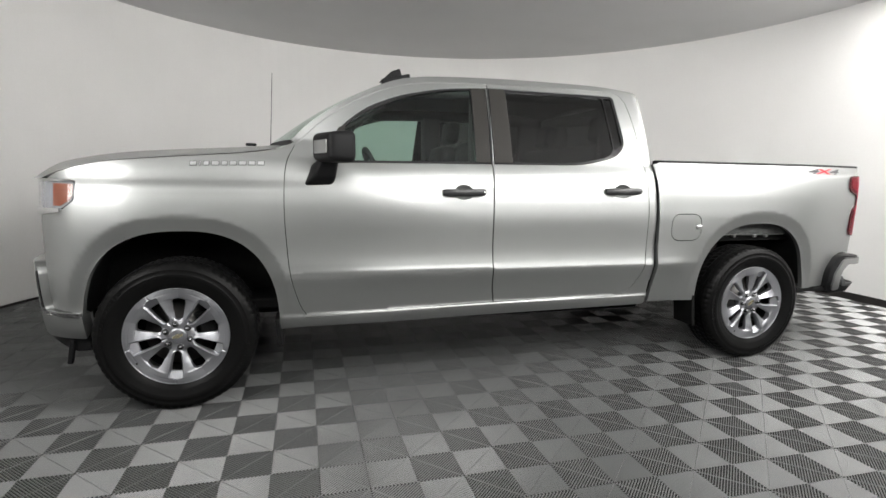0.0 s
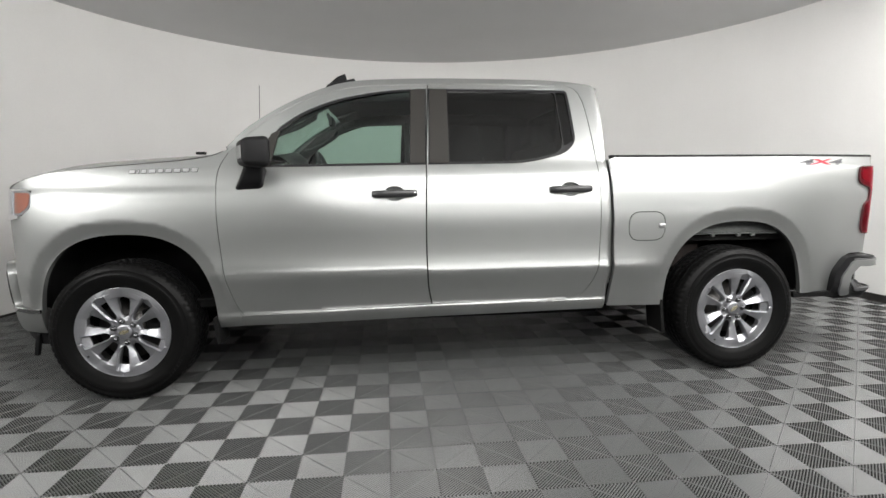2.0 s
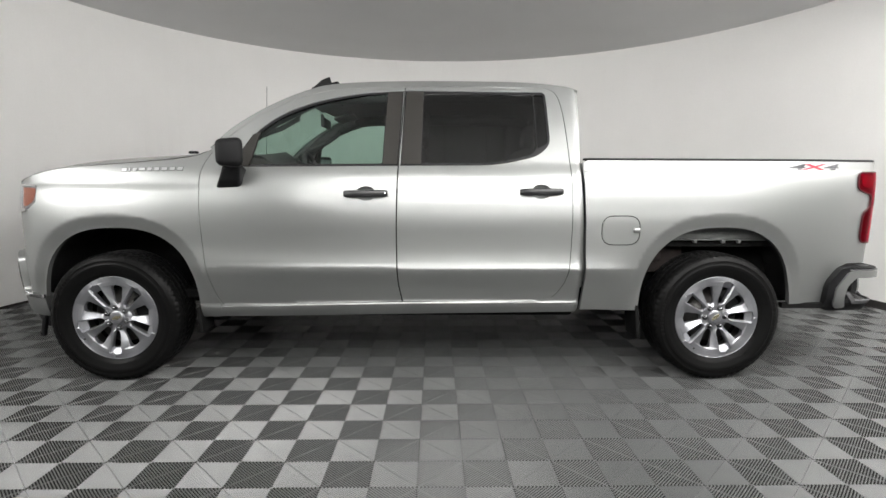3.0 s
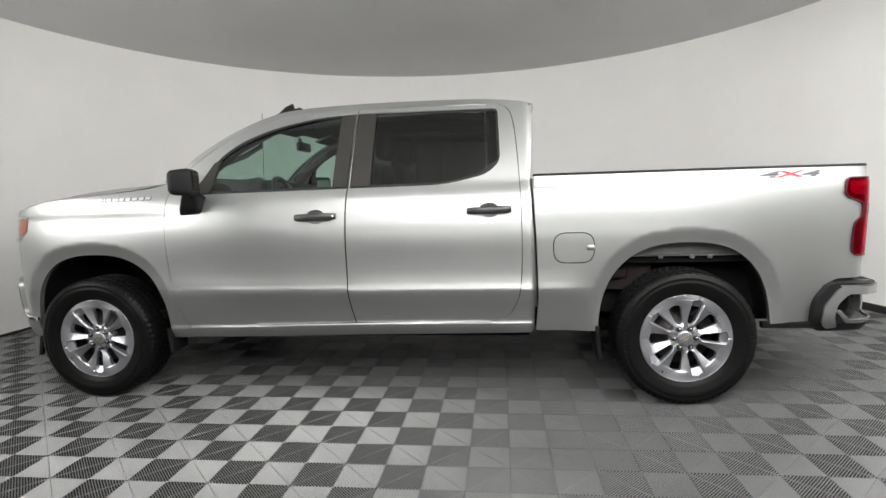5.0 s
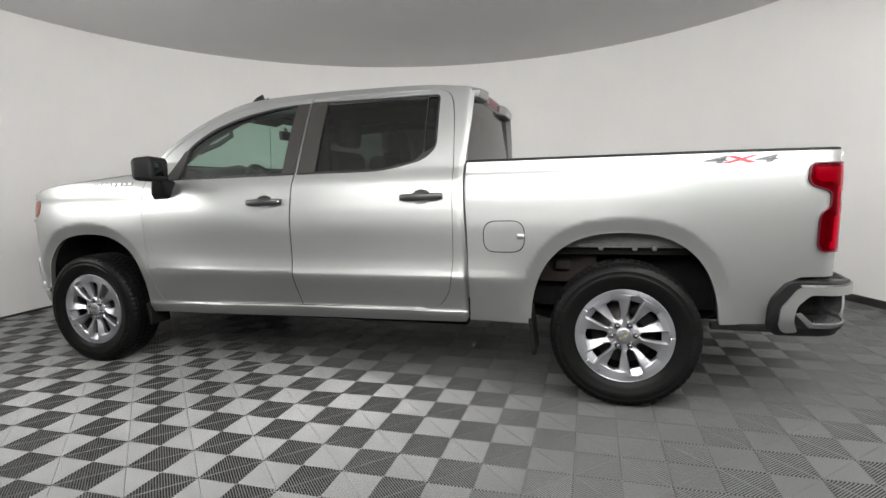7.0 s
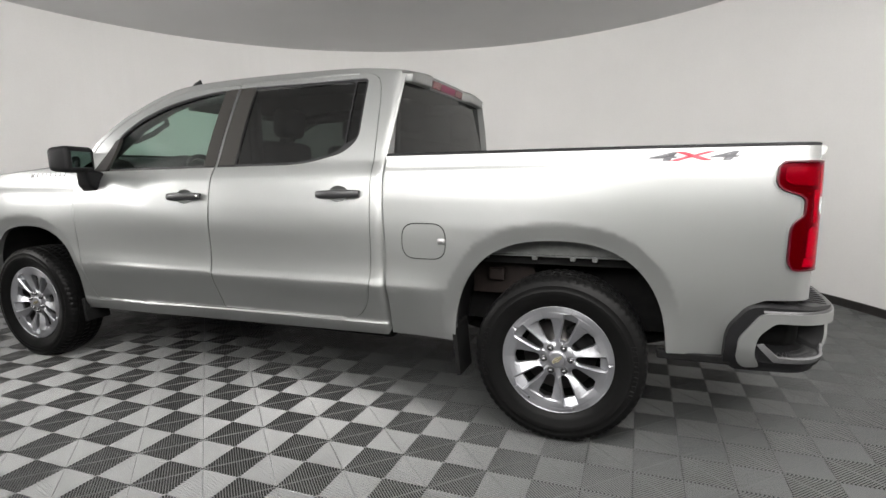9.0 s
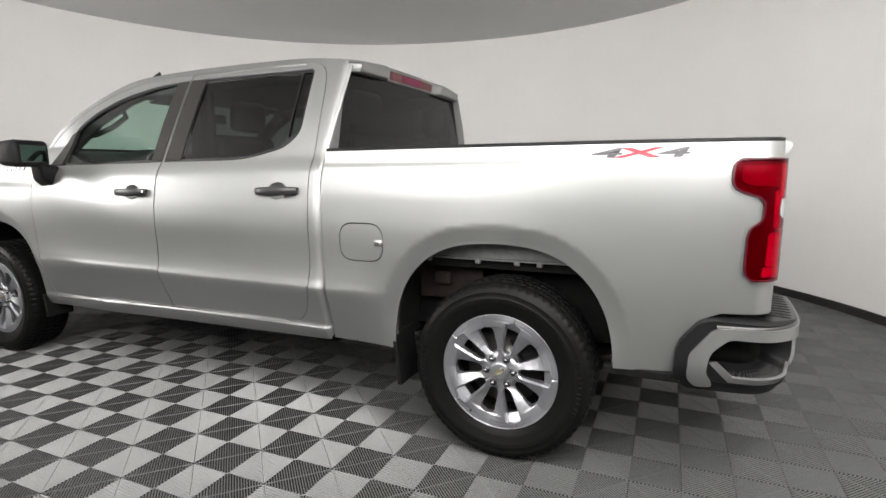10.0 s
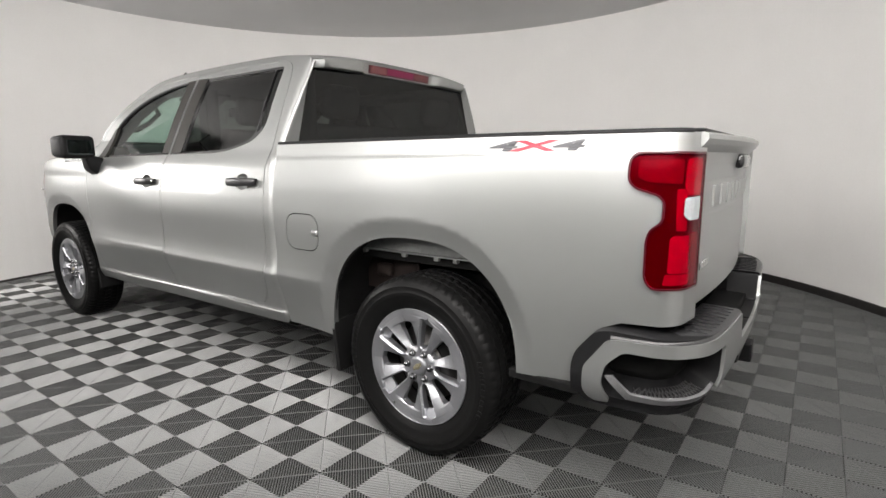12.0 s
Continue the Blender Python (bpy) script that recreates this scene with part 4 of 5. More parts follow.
# ---- tail lamps ----
LAMP = rounded([(4.607, 1.312), (4.605, 1.228), (4.626, 1.203), (4.698, 1.180), (4.716, 1.160), (4.714, 1.094), (4.676, 1.066), (4.667, 1.03), (4.666, 0.905), (4.688, 0.872), (4.888, 0.872), (4.890, 1.312)], [0.04, 0.018, 0.018, 0.014, 0.014, 0.018, 0.018, 0.02, 0.03, 0.03, 0.01, 0.012])
BLOCK_UP = rounded([(4.635, 1.292), (4.633, 1.238), (4.66, 1.222), (4.768, 1.215), (4.768, 1.292)], 0.012)
GLOW_UP = rounded([(4.780, 1.295), (4.776, 1.205), (4.790, 1.180), (4.876, 1.180), (4.878, 1.295)], 0.012)
GLOW_LOW = rounded([(4.738, 1.040), (4.734, 0.925), (4.810, 0.925), (4.810, 1.050), (4.750, 1.050)], 0.010)
GLOW_SIDE = rounded([(4.822, 1.055), (4.822, 0.895), (4.878, 0.895), (4.878, 1.055)], 0.008)
GLOW_FOOT = rounded([(4.728, 0.922), (4.722, 0.886), (4.814, 0.886), (4.814, 0.922)], 0.006)
REVERSE = rounded([(4.776, 1.172), (4.774, 1.115), (4.795, 1.10), (4.862, 1.10), (4.862, 1.176)], 0.01)
RED_NECK = rounded([(4.752, 1.200), (4.756, 1.065), (4.795, 1.065), (4.792, 1.200)], 0.008)


def grow(poly, d):
    """A polygon moved outwards by d."""
    p = np.array(poly)
    t = np.roll(p, -1, 0) - np.roll(p, 1, 0)
    t /= np.maximum(np.linalg.norm(t, axis=1, keepdims=True), 1e-9)
    nrm = np.stack([t[:, 1], -t[:, 0]], -1)
    area = np.sum(p[:, 0] * np.roll(p[:, 1], -1) - p[:, 1] * np.roll(p[:, 0], -1))
    return p + nrm * d * np.sign(area)


for mirror in (False, True):
    shape = np.stack([np.minimum(LAMP[:, 0], 4.78), LAMP[:, 1]], -1) if mirror else LAMP
    lamp = part("tail_lamp", skin("tail_lamp", shape, side, M_REDDEEP, step=0.015, flange=0.03, mirror=mirror, offset=0.003), truck, "red tail lamp with clear reverse lens")
    part("lamp_rim", skin("lamp_rim", np.array([q for q in grow(shape, 0.013)]), side, M_PAINT, holes=[grow(shape, 0.004)], step=0.012, flange=0.004, mirror=mirror, offset=0.002), lamp)
    part("lamp_gasket", skin("lamp_gasket", grow(shape, 0.0035), side, M_REDDEEP, holes=[grow(shape, -0.003)], step=0.012, flange=0.012, mirror=mirror, offset=0.0122), lamp, "thin dark red gasket")
    if not mirror:
        part("brake_reflector", skin("brake_reflector", GLOW_UP, side, M_RED, step=0.015, flange=0.004, mirror=mirror, offset=0.008), lamp)
        part("turn_reflector", skin("turn_reflector", BLOCK_UP, side, M_REDMID, step=0.015, flange=0.004, mirror=mirror, offset=0.007), lamp)
        part("side_reflector", skin("side_reflector", GLOW_SIDE, side, M_REDMID, step=0.015, flange=0.004, mirror=mirror, offset=0.007), lamp)
        part("foot_reflector", skin("foot_reflector", GLOW_FOOT, side, M_REDBRIGHT, step=0.015, flange=0.004, mirror=mirror, offset=0.009), lamp)
        part("brake_reflector", skin("brake_reflector", GLOW_LOW, side, M_REDBRIGHT, step=0.015, flange=0.004, mirror=mirror, offset=0.008), lamp)
        part("lamp_neck", skin("lamp_neck", RED_NECK, side, M_RED, step=0.015, flange=0.004, mirror=mirror, offset=0.006), lamp)
        part("reverse_lens", skin("reverse_lens", REVERSE, side, M_WHITELENS, step=0.012, flange=0.004, mirror=mirror, offset=0.0128), lamp, "clear reverse lens")
    part("lamp_cover", skin("lamp_cover", shape, side, M_REDGLASS, step=0.015, flange=0.03, mirror=mirror, offset=0.011), lamp, "glossy red lamp cover")

# ---- high brake lamp on the spoiler ----
def brake_lamp(y0, y1, d0, d1, mat, name, sink=0.0):
    """A slab on the lip's sloped rear face, between two widths; d0, d1: how far it stands behind the face, sink: its inset from top and foot."""
    def fn(u, v):
        y = y0 + (y1 - y0) * u
        c = 0.040 * (1 - abs(y / 0.73) ** 3)
        zt, zl = 1.838 + c - 0.015 - sink, 1.788 + 0.3 * c + 0.008 + sink
        d, k = [(d0, 0), (d1, 0.05), (d1, 0.95), (d0, 1)][int(round(v * 3))]
        return (2.859 - 0.007 * k + d, y, zt + (zl - zt) * k)
    return grid_mesh(name, fn, 17, 4, mat, smooth=False, flip=True)


hb = part("high_brake_lamp", brake_lamp(-0.295, 0.295, -0.008, 0.001, M_REDDEEP, "high_brake_lamp"), truck, "dark red high-level brake lamp")
part("cargo_lens", brake_lamp(-0.278, -0.135, -0.001, 0.004, M_LAMPLENS, "cargo_lens", 0.006), hb, "smoked cargo lens")
part("cargo_lens", brake_lamp(0.135, 0.278, -0.001, 0.004, M_LAMPLENS, "cargo_lens", 0.006), hb, "smoked cargo lens")
part("stop_lens", brake_lamp(-0.127, 0.127, -0.001, 0.004, M_REDMID, "stop_lens", 0.008), hb, "red stop lens")
part("rear_window_seal", bm_mesh("rear_window_seal", box_bm(2.848, 2.866, -0.835, 0.835, 1.374, 1.392, 0.004), M_BLACK), truck)

# ---- rear bumper ----
BS = np.arange(-0.1, 2.2, 0.005)
BH = np.radians(np.interp(BS, [-0.1, 0.0, 0.26, 0.36, 0.54, 0.7, 1.34], [0, 1, 8, 40, 80, 86, 90]))
BX = 4.435 + np.concatenate([[0], np.cumsum(np.cos(BH[:-1]) * 0.005)]) - 0.1
BY = np.concatenate([[0], np.cumsum(np.sin(BH[:-1]) * 0.005)])
BEND = float(np.interp(1.0, BY, BS))


def bumper(s, z):
    s, z = np.asarray(s, float), np.asarray(z, float)
    tuck = 0.045 * np.clip((0.56 - z) / 0.12, 0, 1) ** 2
    x, y = np.interp(s, BS, BX), -1.0 + np.interp(s, BS, BY)
    h = np.interp(s, BS, BH)
    return np.stack([x - np.sin(h) * tuck, y + np.cos(h) * tuck, z + 0 * s], -1)


NOTCH = float(np.interp(0.60, BY, BS))
SILVER = rounded([(0.085, 0.452), (0.052, 0.49), (0.056, 0.588), (0.130, 0.688), (0.160, 0.700), (NOTCH, 0.700), (NOTCH + 0.03, 0.585), (BEND, 0.585), (BEND, 0.49), (0.74, 0.49), (0.690, 0.468), (0.630, 0.49), (0.658, 0.650), (0.19, 0.660), (0.128, 0.602), (0.116, 0.52), (0.150, 0.460)],
                 [0.02, 0.03, 0.02, 0.02, 0.02, 0.02, 0.02, 0, 0, 0.02, 0.01, 0.01, 0.02, 0.02, 0.03, 0.03, 0.02])
BLACKSHELL = rounded([(0.055, 0.435), (0.005, 0.455), (0.010, 0.59), (0.025, 0.635), (0.090, 0.714), (0.14, 0.724), (0.36, 0.714), (NOTCH, 0.704), (NOTCH + 0.03, 0.57), (BEND, 0.57), (BEND, 0.45), (0.62, 0.45), (0.5, 0.435)], [0.02, 0.03, 0.05, 0.05, 0.03, 0.02, 0.02, 0.01, 0.01, 0, 0, 0.02, 0.02])
POCKET = rounded([(0.185, 0.656), (0.120, 0.600), (0.108, 0.53), (0.145, 0.475), (0.56, 0.468), (0.625, 0.49), (0.655, 0.646)], 0.02)
TREAD = rounded([(0.19, 0.52), (0.23, 0.478), (0.56, 0.470), (0.612, 0.50), (0.605, 0.525), (0.50, 0.518)], 0.01)
CHEVRON = [(0.128, 0.560), (0.155, 0.566), (0.215, 0.503), (0.56, 0.492), (0.608, 0.510), (0.604, 0.489), (0.565, 0.470), (0.20, 0.478)]
for mirror in (False, True):
    rb = part("rear_bumper", skin("rear_bumper", BLACKSHELL, bumper, M_BLACK, holes=[POCKET], step=0.025, flange=0.14, mirror=mirror, offset=-0.012), truck, "black and silver rear step bumper")
    part("bumper_skin", skin("bumper_skin", SILVER, bumper, M_PAINT, step=0.02, flange=0.014, mirror=mirror), rb, "silver painted bumper face")
    part("step_pocket", skin("step_pocket", POCKET, bumper, M_UNDER, step=0.03, flange=0.0, mirror=mirror, offset=-0.12), rb)

    def tread_at(s, z):
        p = bumper(s, 0.475 + 0 * np.asarray(z))
        h = np.interp(s, BS, BH)
        d = (np.asarray(z) - 0.470) * 1.9
        return np.stack([p[..., 0] - np.sin(h) * (d + 0.005), p[..., 1] + np.cos(h) * (d + 0.005), 0.478 + 0.75 * (np.asarray(z) - 0.470)], -1)

    step_ = part("step_tread", skin("step_tread", TREAD, tread_at, M_UNDER, step=0.02, flange=0.02, mirror=mirror), rb)
    part("step_edge", skin("step_edge", CHEVRON, bumper, M_GREY, step=0.015, flange=0.012, mirror=mirror, offset=-0.012), rb, "grey step edge trim")
    # the step's tread: two crossing rows of bars
    for lean in (1, -1):
        for i in range(17):
            line = []
            for k in range(6):
                s0, z0 = 0.225 + i * 0.0215 + lean * (k - 2.5) * 0.0065, 0.4765 + k * 0.0066
                c = tread_at(np.array([s0]), np.array([z0]))[0]
                line.append((c[0], -c[1] if mirror else c[1], c[2] + 0.005))
            part("tread_bar", tube("tread_bar", line, 0.0022, M_SATIN, 5), step_)

    def pad_at(u, v, mirror=mirror):
        s = 0.145 + u * (NOTCH - 0.145)
        p = bumper(np.array([s]), np.array([0.700]))[0]
        h = float(np.interp(s, BS, BH))
        d, z = [(0.005, 0.690), (0.005, 0.703), (0.014, 0.711), (0.075, 0.713), (0.15, 0.713), (0.16, 0.66)][int(round(v * 5))]
        d = d if d < 0.05 else d * (0.45 + 0.55 * h / 1.57)
        x, y = p[0] - math.sin(h) * d, p[1] + math.cos(h) * d
        return (x, -y if mirror else y, z)

    pad = part("bumper_pad", grid_mesh("bumper_pad", pad_at, 60, 6, M_SATIN, flip=mirror), rb, "black ribbed bumper top pad")
    # ribs across the pad
    for k in range(9):
        s = NOTCH - 0.035 - k * 0.046
        p = bumper(np.array([s]), np.array([0.700]))[0]
        h = float(np.interp(s, BS, BH))
        line = [(p[0] - math.sin(h) * d, (p[1] + math.cos(h) * d) * (-1 if mirror else 1), 0.7130) for d in (0.028, 0.06, 0.10, 0.128)]
        part("pad_ridge", tube("pad_ridge", line, [0.002, 0.006, 0.006, 0.002], M_BLACK, 8), pad)
    yn = 1.0 - float(np.interp(NOTCH, BS, BY))
    cheek = part("bumper_cheek", box("bumper_cheek", 4.705, 4.905, *sorted(((1 if mirror else -1) * (yn + 0.002), (1 if mirror else -1) * (yn + 0.03))), 0.50, 0.706, M_BLACK, 0.012), rb, "dark side of the bumper notch")
    if mirror:
        part("sensor_socket", box("sensor_socket", 4.80, 4.83, yn - 0.006, yn + 0.003, 0.615, 0.645, M_GREY, 0.003), cheek, "small square socket")
part("notch_floor", box("notch_floor", 4.70, 4.90, -0.42, 0.42, 0.53, 0.562, M_BLACK, 0.01), truck, "dark floor of the bumper notch")
part("plate_recess", box("plate_recess", 4.80, 4.895, -0.30, 0.30, 0.45, 0.56, M_BLACK, 0.01), truck)
part("hitch_receiver", box("hitch_receiver", 4.60, 4.925, -0.045, 0.045, 0.375, 0.465, M_BLACK, 0.008), truck, "black hitch receiver tube")
part("bumper_bracket", box("bumper_bracket", 4.70, 4.85, -0.6, 0.6, 0.46, 0.60, M_UNDER, 0.01), truck)
both("rear_valance", lambda sg: box("rear_valance", 4.18, 4.47, sg * 0.940 - 0.02, sg * 0.940 + 0.02, 0.455, 0.492, M_UNDER, 0.006))

# ---- front end ----
BUMPF = rounded([(-0.44, 0.405), (-0.445, 0.535), (-0.640, 0.548), (-0.655, 0.70), (-0.66, 0.765), (-0.72, 0.80), (-1.62, 0.80), (-1.62, 0.42), (-0.8, 0.40)], [0.01, 0.01, 0.03, 0.03, 0.03, 0.03, 0, 0, 0.02])
FRONTFACE = [(-0.655, 0.56), (-0.73, 0.99), (-0.70, 1.05), (-0.60, 1.07), (-0.62, 1.225), (-1.62, 1.21), (-1.62, 0.75), (-0.80, 0.75), (-0.70, 0.60)]
HEAD = rounded([(-0.497, 1.082), (-0.440, 1.122), (-0.430, 1.208), (-0.86, 1.215), (-0.86, 1.085)], [0.01, 0.03, 0.02, 0, 0])
AMBERZ = rounded([(-0.502, 1.092), (-0.446, 1.126), (-0.436, 1.200), (-0.545, 1.203), (-0.545, 1.093)], [0.01, 0.02, 0.015, 0.004, 0.004])


def nose(s, z):
    p = side(s, z)
    p[..., 0] -= 0.036 * (1 - smoothstep(-0.70, -0.47, np.asarray(s, float)))
    return p


LIPF = [(-0.44, 0.402), (-0.8, 0.40), (-1.62, 0.42), (-1.62, 0.36), (-0.78, 0.355), (-0.66, 0.36), (-0.52, 0.318), (-0.445, 0.325)]
for mirror in (False, True):
    fb = part("front_bumper", skin("front_bumper", BUMPF, nose, M_PAINT, step=0.03, flange=0.07, mirror=mirror, offset=0.012), truck, "silver front bumper with chrome edge")
    part("bumper_edge", skin("bumper_edge", [(-0.445, 0.522), (-0.445, 0.545), (-0.65, 0.556), (-0.655, 0.535)], nose, M_CHROME, step=0.02, flange=0.012, mirror=mirror, offset=0.02), fb, "chrome strip")
    part("bumper_vent", skin("bumper_vent", rounded([(-0.648, 0.56), (-0.672, 0.57), (-0.690, 0.745), (-0.665, 0.76)], 0.008), nose, M_BLACK, step=0.02, flange=0.01, mirror=mirror, offset=0.016), fb)
    part("front_lip", skin("front_lip", LIPF, nose, M_BLACK, step=0.04, flange=0.05, mirror=mirror, offset=-0.01), fb, "black lower air dam")
    part("front_fascia", skin("front_fascia", FRONTFACE, side, M_BLACK, step=0.04, flange=0.03, mirror=mirror, offset=-0.02), truck)
    hl = part("headlamp", skin("headlamp", HEAD, side, M_WHITELENS, step=0.02, flange=0.03, mirror=mirror, offset=-0.004), truck, "clear headlamp with amber side marker")
    part("side_marker", skin("side_marker", AMBERZ, side, M_AMBER, step=0.015, flange=0.004, mirror=mirror, offset=0.001), hl, "amber side marker")
    part("headlamp_lens", skin("headlamp_lens", HEAD, side, M_CLEAR, step=0.03, flange=0.0, mirror=mirror, offset=0.006), hl)
    part("headlamp_trim", skin("headlamp_trim", [(-0.50, 1.062), (-0.63, 1.046), (-0.90, 1.040), (-0.90, 1.078), (-0.63, 1.082), (-0.50, 1.080)], side, M_CHROME, step=0.02, flange=0.02, mirror=mirror, offset=0.014), hl, "bright trim below the lamp")
    part("headlamp_brow", skin("headlamp_brow", [(-0.43, 1.211), (-0.44, 1.222), (-0.90, 1.232), (-0.90, 1.216)], side, M_CHROME, step=0.02, flange=0.02, mirror=mirror, offset=0.004), hl)
both("tow_hook", lambda sg: bm_mesh("tow_hook", box_bm(-0.013, 0.013, -0.016, 0.016, -0.085, 0.05, 0.008, m=pose(-0.535, sg * 0.86, 0.335, 0, 10, 0)), M_BLACK))

# ---- fuel door, badges ----
for mirror in (False,):
    lock = part("fuel_lock", bm_mesh("fuel_lock", box_bm(3.170, 3.212, -side_y(3.19, 0.96) - 0.012, -side_y(3.19, 0.96) + 0.012, 0.945, 0.975, 0.009, 3), M_STEEL, True), truck, "bright fuel door latch")


def letter(name, ch, s0, s1, z0, z1, mat, slant, flatten):
    cu = bpy.data.curves.new(name, "FONT")
    cu.body, cu.size, cu.resolution_u, cu.offset = ch, 1.0, 3, 0.028
    tmp = bpy.data.objects.new("tmp_text", cu)
    scene.collection.objects.link(tmp)
    me = bpy.data.meshes.new_from_object(tmp.evaluated_get(bpy.context.evaluated_depsgraph_get()))
    bpy.data.objects.remove(tmp)
    bm = bmesh.new()
    bm.from_mesh(me)
    bpy.data.meshes.remove(me)
    bmesh.ops.triangulate(bm, faces=bm.faces)
    xs, ys = [v.co.x for v in bm.verts], [v.co.y for v in bm.verts]
    for v in bm.verts:
        a, b = (v.co.x - min(xs)) / (max(xs) - min(xs)), (v.co.y - min(ys)) / (max(ys) - min(ys))
        p = side(np.array([s0 + a * (s1 - s0) + slant * b]), np.array([z0 + b * (z1 - z0)]))[0]
        v.co = (p[0], p[1] - 0.0045, p[2])
    out = bpy.data.meshes.new(name)
    bm.to_mesh(out)
    bm.free()
    out.materials.append(mat)
    return out


decal = part("decal", letter("decal", "4", 4.103, 4.212, 1.325, 1.362, M_DECAL, 0.03, 1), truck, "dark grey numeral decal")
part("decal_x", letter("decal_x", "X", 4.190, 4.362, 1.325, 1.362, M_DECALRED, 0.02, 1), decal, "red letter decal")
part("decal_numeral", letter("decal_numeral", "4", 4.338, 4.447, 1.325, 1.362, M_DECAL, 0.03, 1), decal)
start = 0.10
for k, wide in enumerate((0.034, 0.010, 0.029, 0.038, 0.030, 0.035, 0.038, 0.035, 0.036)):
    s0, z0 = start, 1.300 + 0.001 * k
    start += wide + 0.0098
    for name, grow_, mat, off in (("name_bar_edge", 0.0, M_GREY, 0.002), ("name_bar", 0.003, M_BRIGHT, 0.005)):
        o = [(s0 + grow_, z0 + grow_), (s0 + wide - grow_, z0 + grow_), (s0 + wide + 0.002 - grow_, z0 + 0.023 - grow_), (s0 + 0.002 + grow_, z0 + 0.023 - grow_)]
        part(name, skin(name, o, side, mat, step=0.05, flange=0.004, offset=off), truck)

# ---- door handles, mirrors, aerials ----
def handle(name, x, z, sg):
    y = side_y(x, z)

    def bar(u, v):
        t = 2 * u - 1
        half = 0.0205 * (1 - 0.22 * abs(t) ** 8) + 0.002 * math.exp(-((t / 0.30) ** 4))
        arch_ = 0.030 * (1 - abs(t) ** 3.5) + 0.006
        a = 2 * math.pi * v
        return (x + t * 0.130, sg * (y + arch_ + 0.011 * math.sin(a)), z + half * math.copysign(abs(math.cos(a)) ** 0.6, math.cos(a)) + 0.002 * t)

    def cup(u, v):
        a, r = 2 * math.pi * v, u
        return (x + 0.0605 * r * math.cos(a), sg * (side_y(x, z + 0.0435 * r * math.sin(a)) - 0.001 - 0.030 * (1 - r**3)), z + 0.0435 * r * math.sin(a))

    cupob = grid_mesh("handle_cup", cup, 8, 28, M_PAINT, closed_v=True, flip=(sg > 0))
    return grid_mesh(name, bar, 22, 12, M_SATIN, closed_v=True, flip=(sg > 0)), cupob


for dn, x, z in (("front_door", 1.560, 1.176), ("rear_door", 2.612, 1.190)):
    for ob in [o for o in truck.children if o.name.split(".")[0] == dn]:
        sg = -1 if ob.data.vertices[0].co.y < 0 else 1
        hm, cm = handle("door_handle", x, z, sg)
        part("door_handle", hm, ob, "black door handle")
        part("handle_cup", cm, ob)
        if dn == "front_door" and sg < 0:
            part("key_lock", lathe("key_lock", [(0.0001, -0.004), (0.008, -0.004), (0.010, 0.0)], M_CHROME, 16), ob).location = (1.672, -side_y(1.672, 1.176) - 0.024, 1.178)


def mirror_parts(sg):
    turn = pose(0.812, sg * 1.165, 1.405, 0, 0, -sg * 22)
    head = box_bm(-0.070, 0.070, -0.135, 0.135, -0.083, 0.083, 0.034, 4)
    for v in head.verts:
        k = (v.co.x + 0.070) / 0.14
        v.co.y *= 0.84 + 0.16 * k
        v.co.z *= 0.84 + 0.16 * k
    bmesh.ops.transform(head, matrix=turn, verts=head.verts)
    arm = box_bm(0.70, 0.84, -0.075, 0.075, -0.095, 0.055, 0.028, 4)
    for v in arm.verts:
        k = (v.co.y * sg + 0.075) / 0.15
        foot = (0.055 - v.co.z) / 0.15
        v.co.x -= 0.030 * foot * foot + (0.045 * foot if v.co.x < 0.77 else 0.0)
        v.co.y -= 0.035 * sg * foot * k
        v.co.x = 0.77 + (v.co.x - 0.77) * (1 - 0.35 * k) + 0.03 * k
        v.co.z = v.co.z * (1 - 0.2 * k) + 0.05 * k
    bmesh.ops.transform(arm, matrix=pose(0, sg * 1.035, 1.270), verts=arm.verts)
    glass_ = box_bm(0.060, 0.0706, -0.098, 0.098, -0.050, 0.050, 0.003)
    bmesh.ops.transform(glass_, matrix=turn, verts=glass_.verts)
    # silver-painted panel imitates the pale wall reflected in the black housing
    cap = box_bm(-0.075, -0.060, -0.076, 0.076, -0.034, 0.034, 0.006, 2)
    bmesh.ops.transform(cap, matrix=turn, verts=cap.verts)
    return head, arm, glass_, cap


for sg in (-1, 1):
    head, arm, gl_, cap = mirror_parts(sg)
    mo = part("door_mirror", bm_mesh("door_mirror", head, M_BLACK, True), truck, "black door mirror")
    part("mirror_arm", bm_mesh("mirror_arm", arm, M_BLACK, True), mo)
    part("mirror_glass", bm_mesh("mirror_glass", gl_, M_MIRROR), mo, "mirror glass")
    part("mirror_cap", bm_mesh("mirror_cap", cap, M_PAINT), mo, "bright panel standing for the wall's reflection on the mirror housing")
    part("mirror_sail", skin("mirror_sail", [(0.735, 1.335), (0.850, 1.337), (0.900, 1.545), (0.86, 1.53)], side, M_APPL, step=0.03, flange=0.02, mirror=(sg > 0), offset=0.004), truck)
part("mast_aerial", tube("mast_aerial", [(0.38, 0.79, 1.36), (0.38, 0.79, 1.40), (0.40, 0.79, 1.42), (0.43, 0.79, 2.10)], [0.012, 0.008, 0.003, 0.0022], M_BLACK, 8), truck, "thin black mast aerial")
fin = bmesh.new()
fv = [fin.verts.new(p) for p in [(1.135, -0.562, 1.846), (1.135, -0.520, 1.846), (1.285, -0.525, 1.876), (1.285, -0.557, 1.876), (1.215, -0.546, 1.920), (1.215, -0.536, 1.920), (1.268, -0.536, 1.940), (1.268, -0.546, 1.940)]]
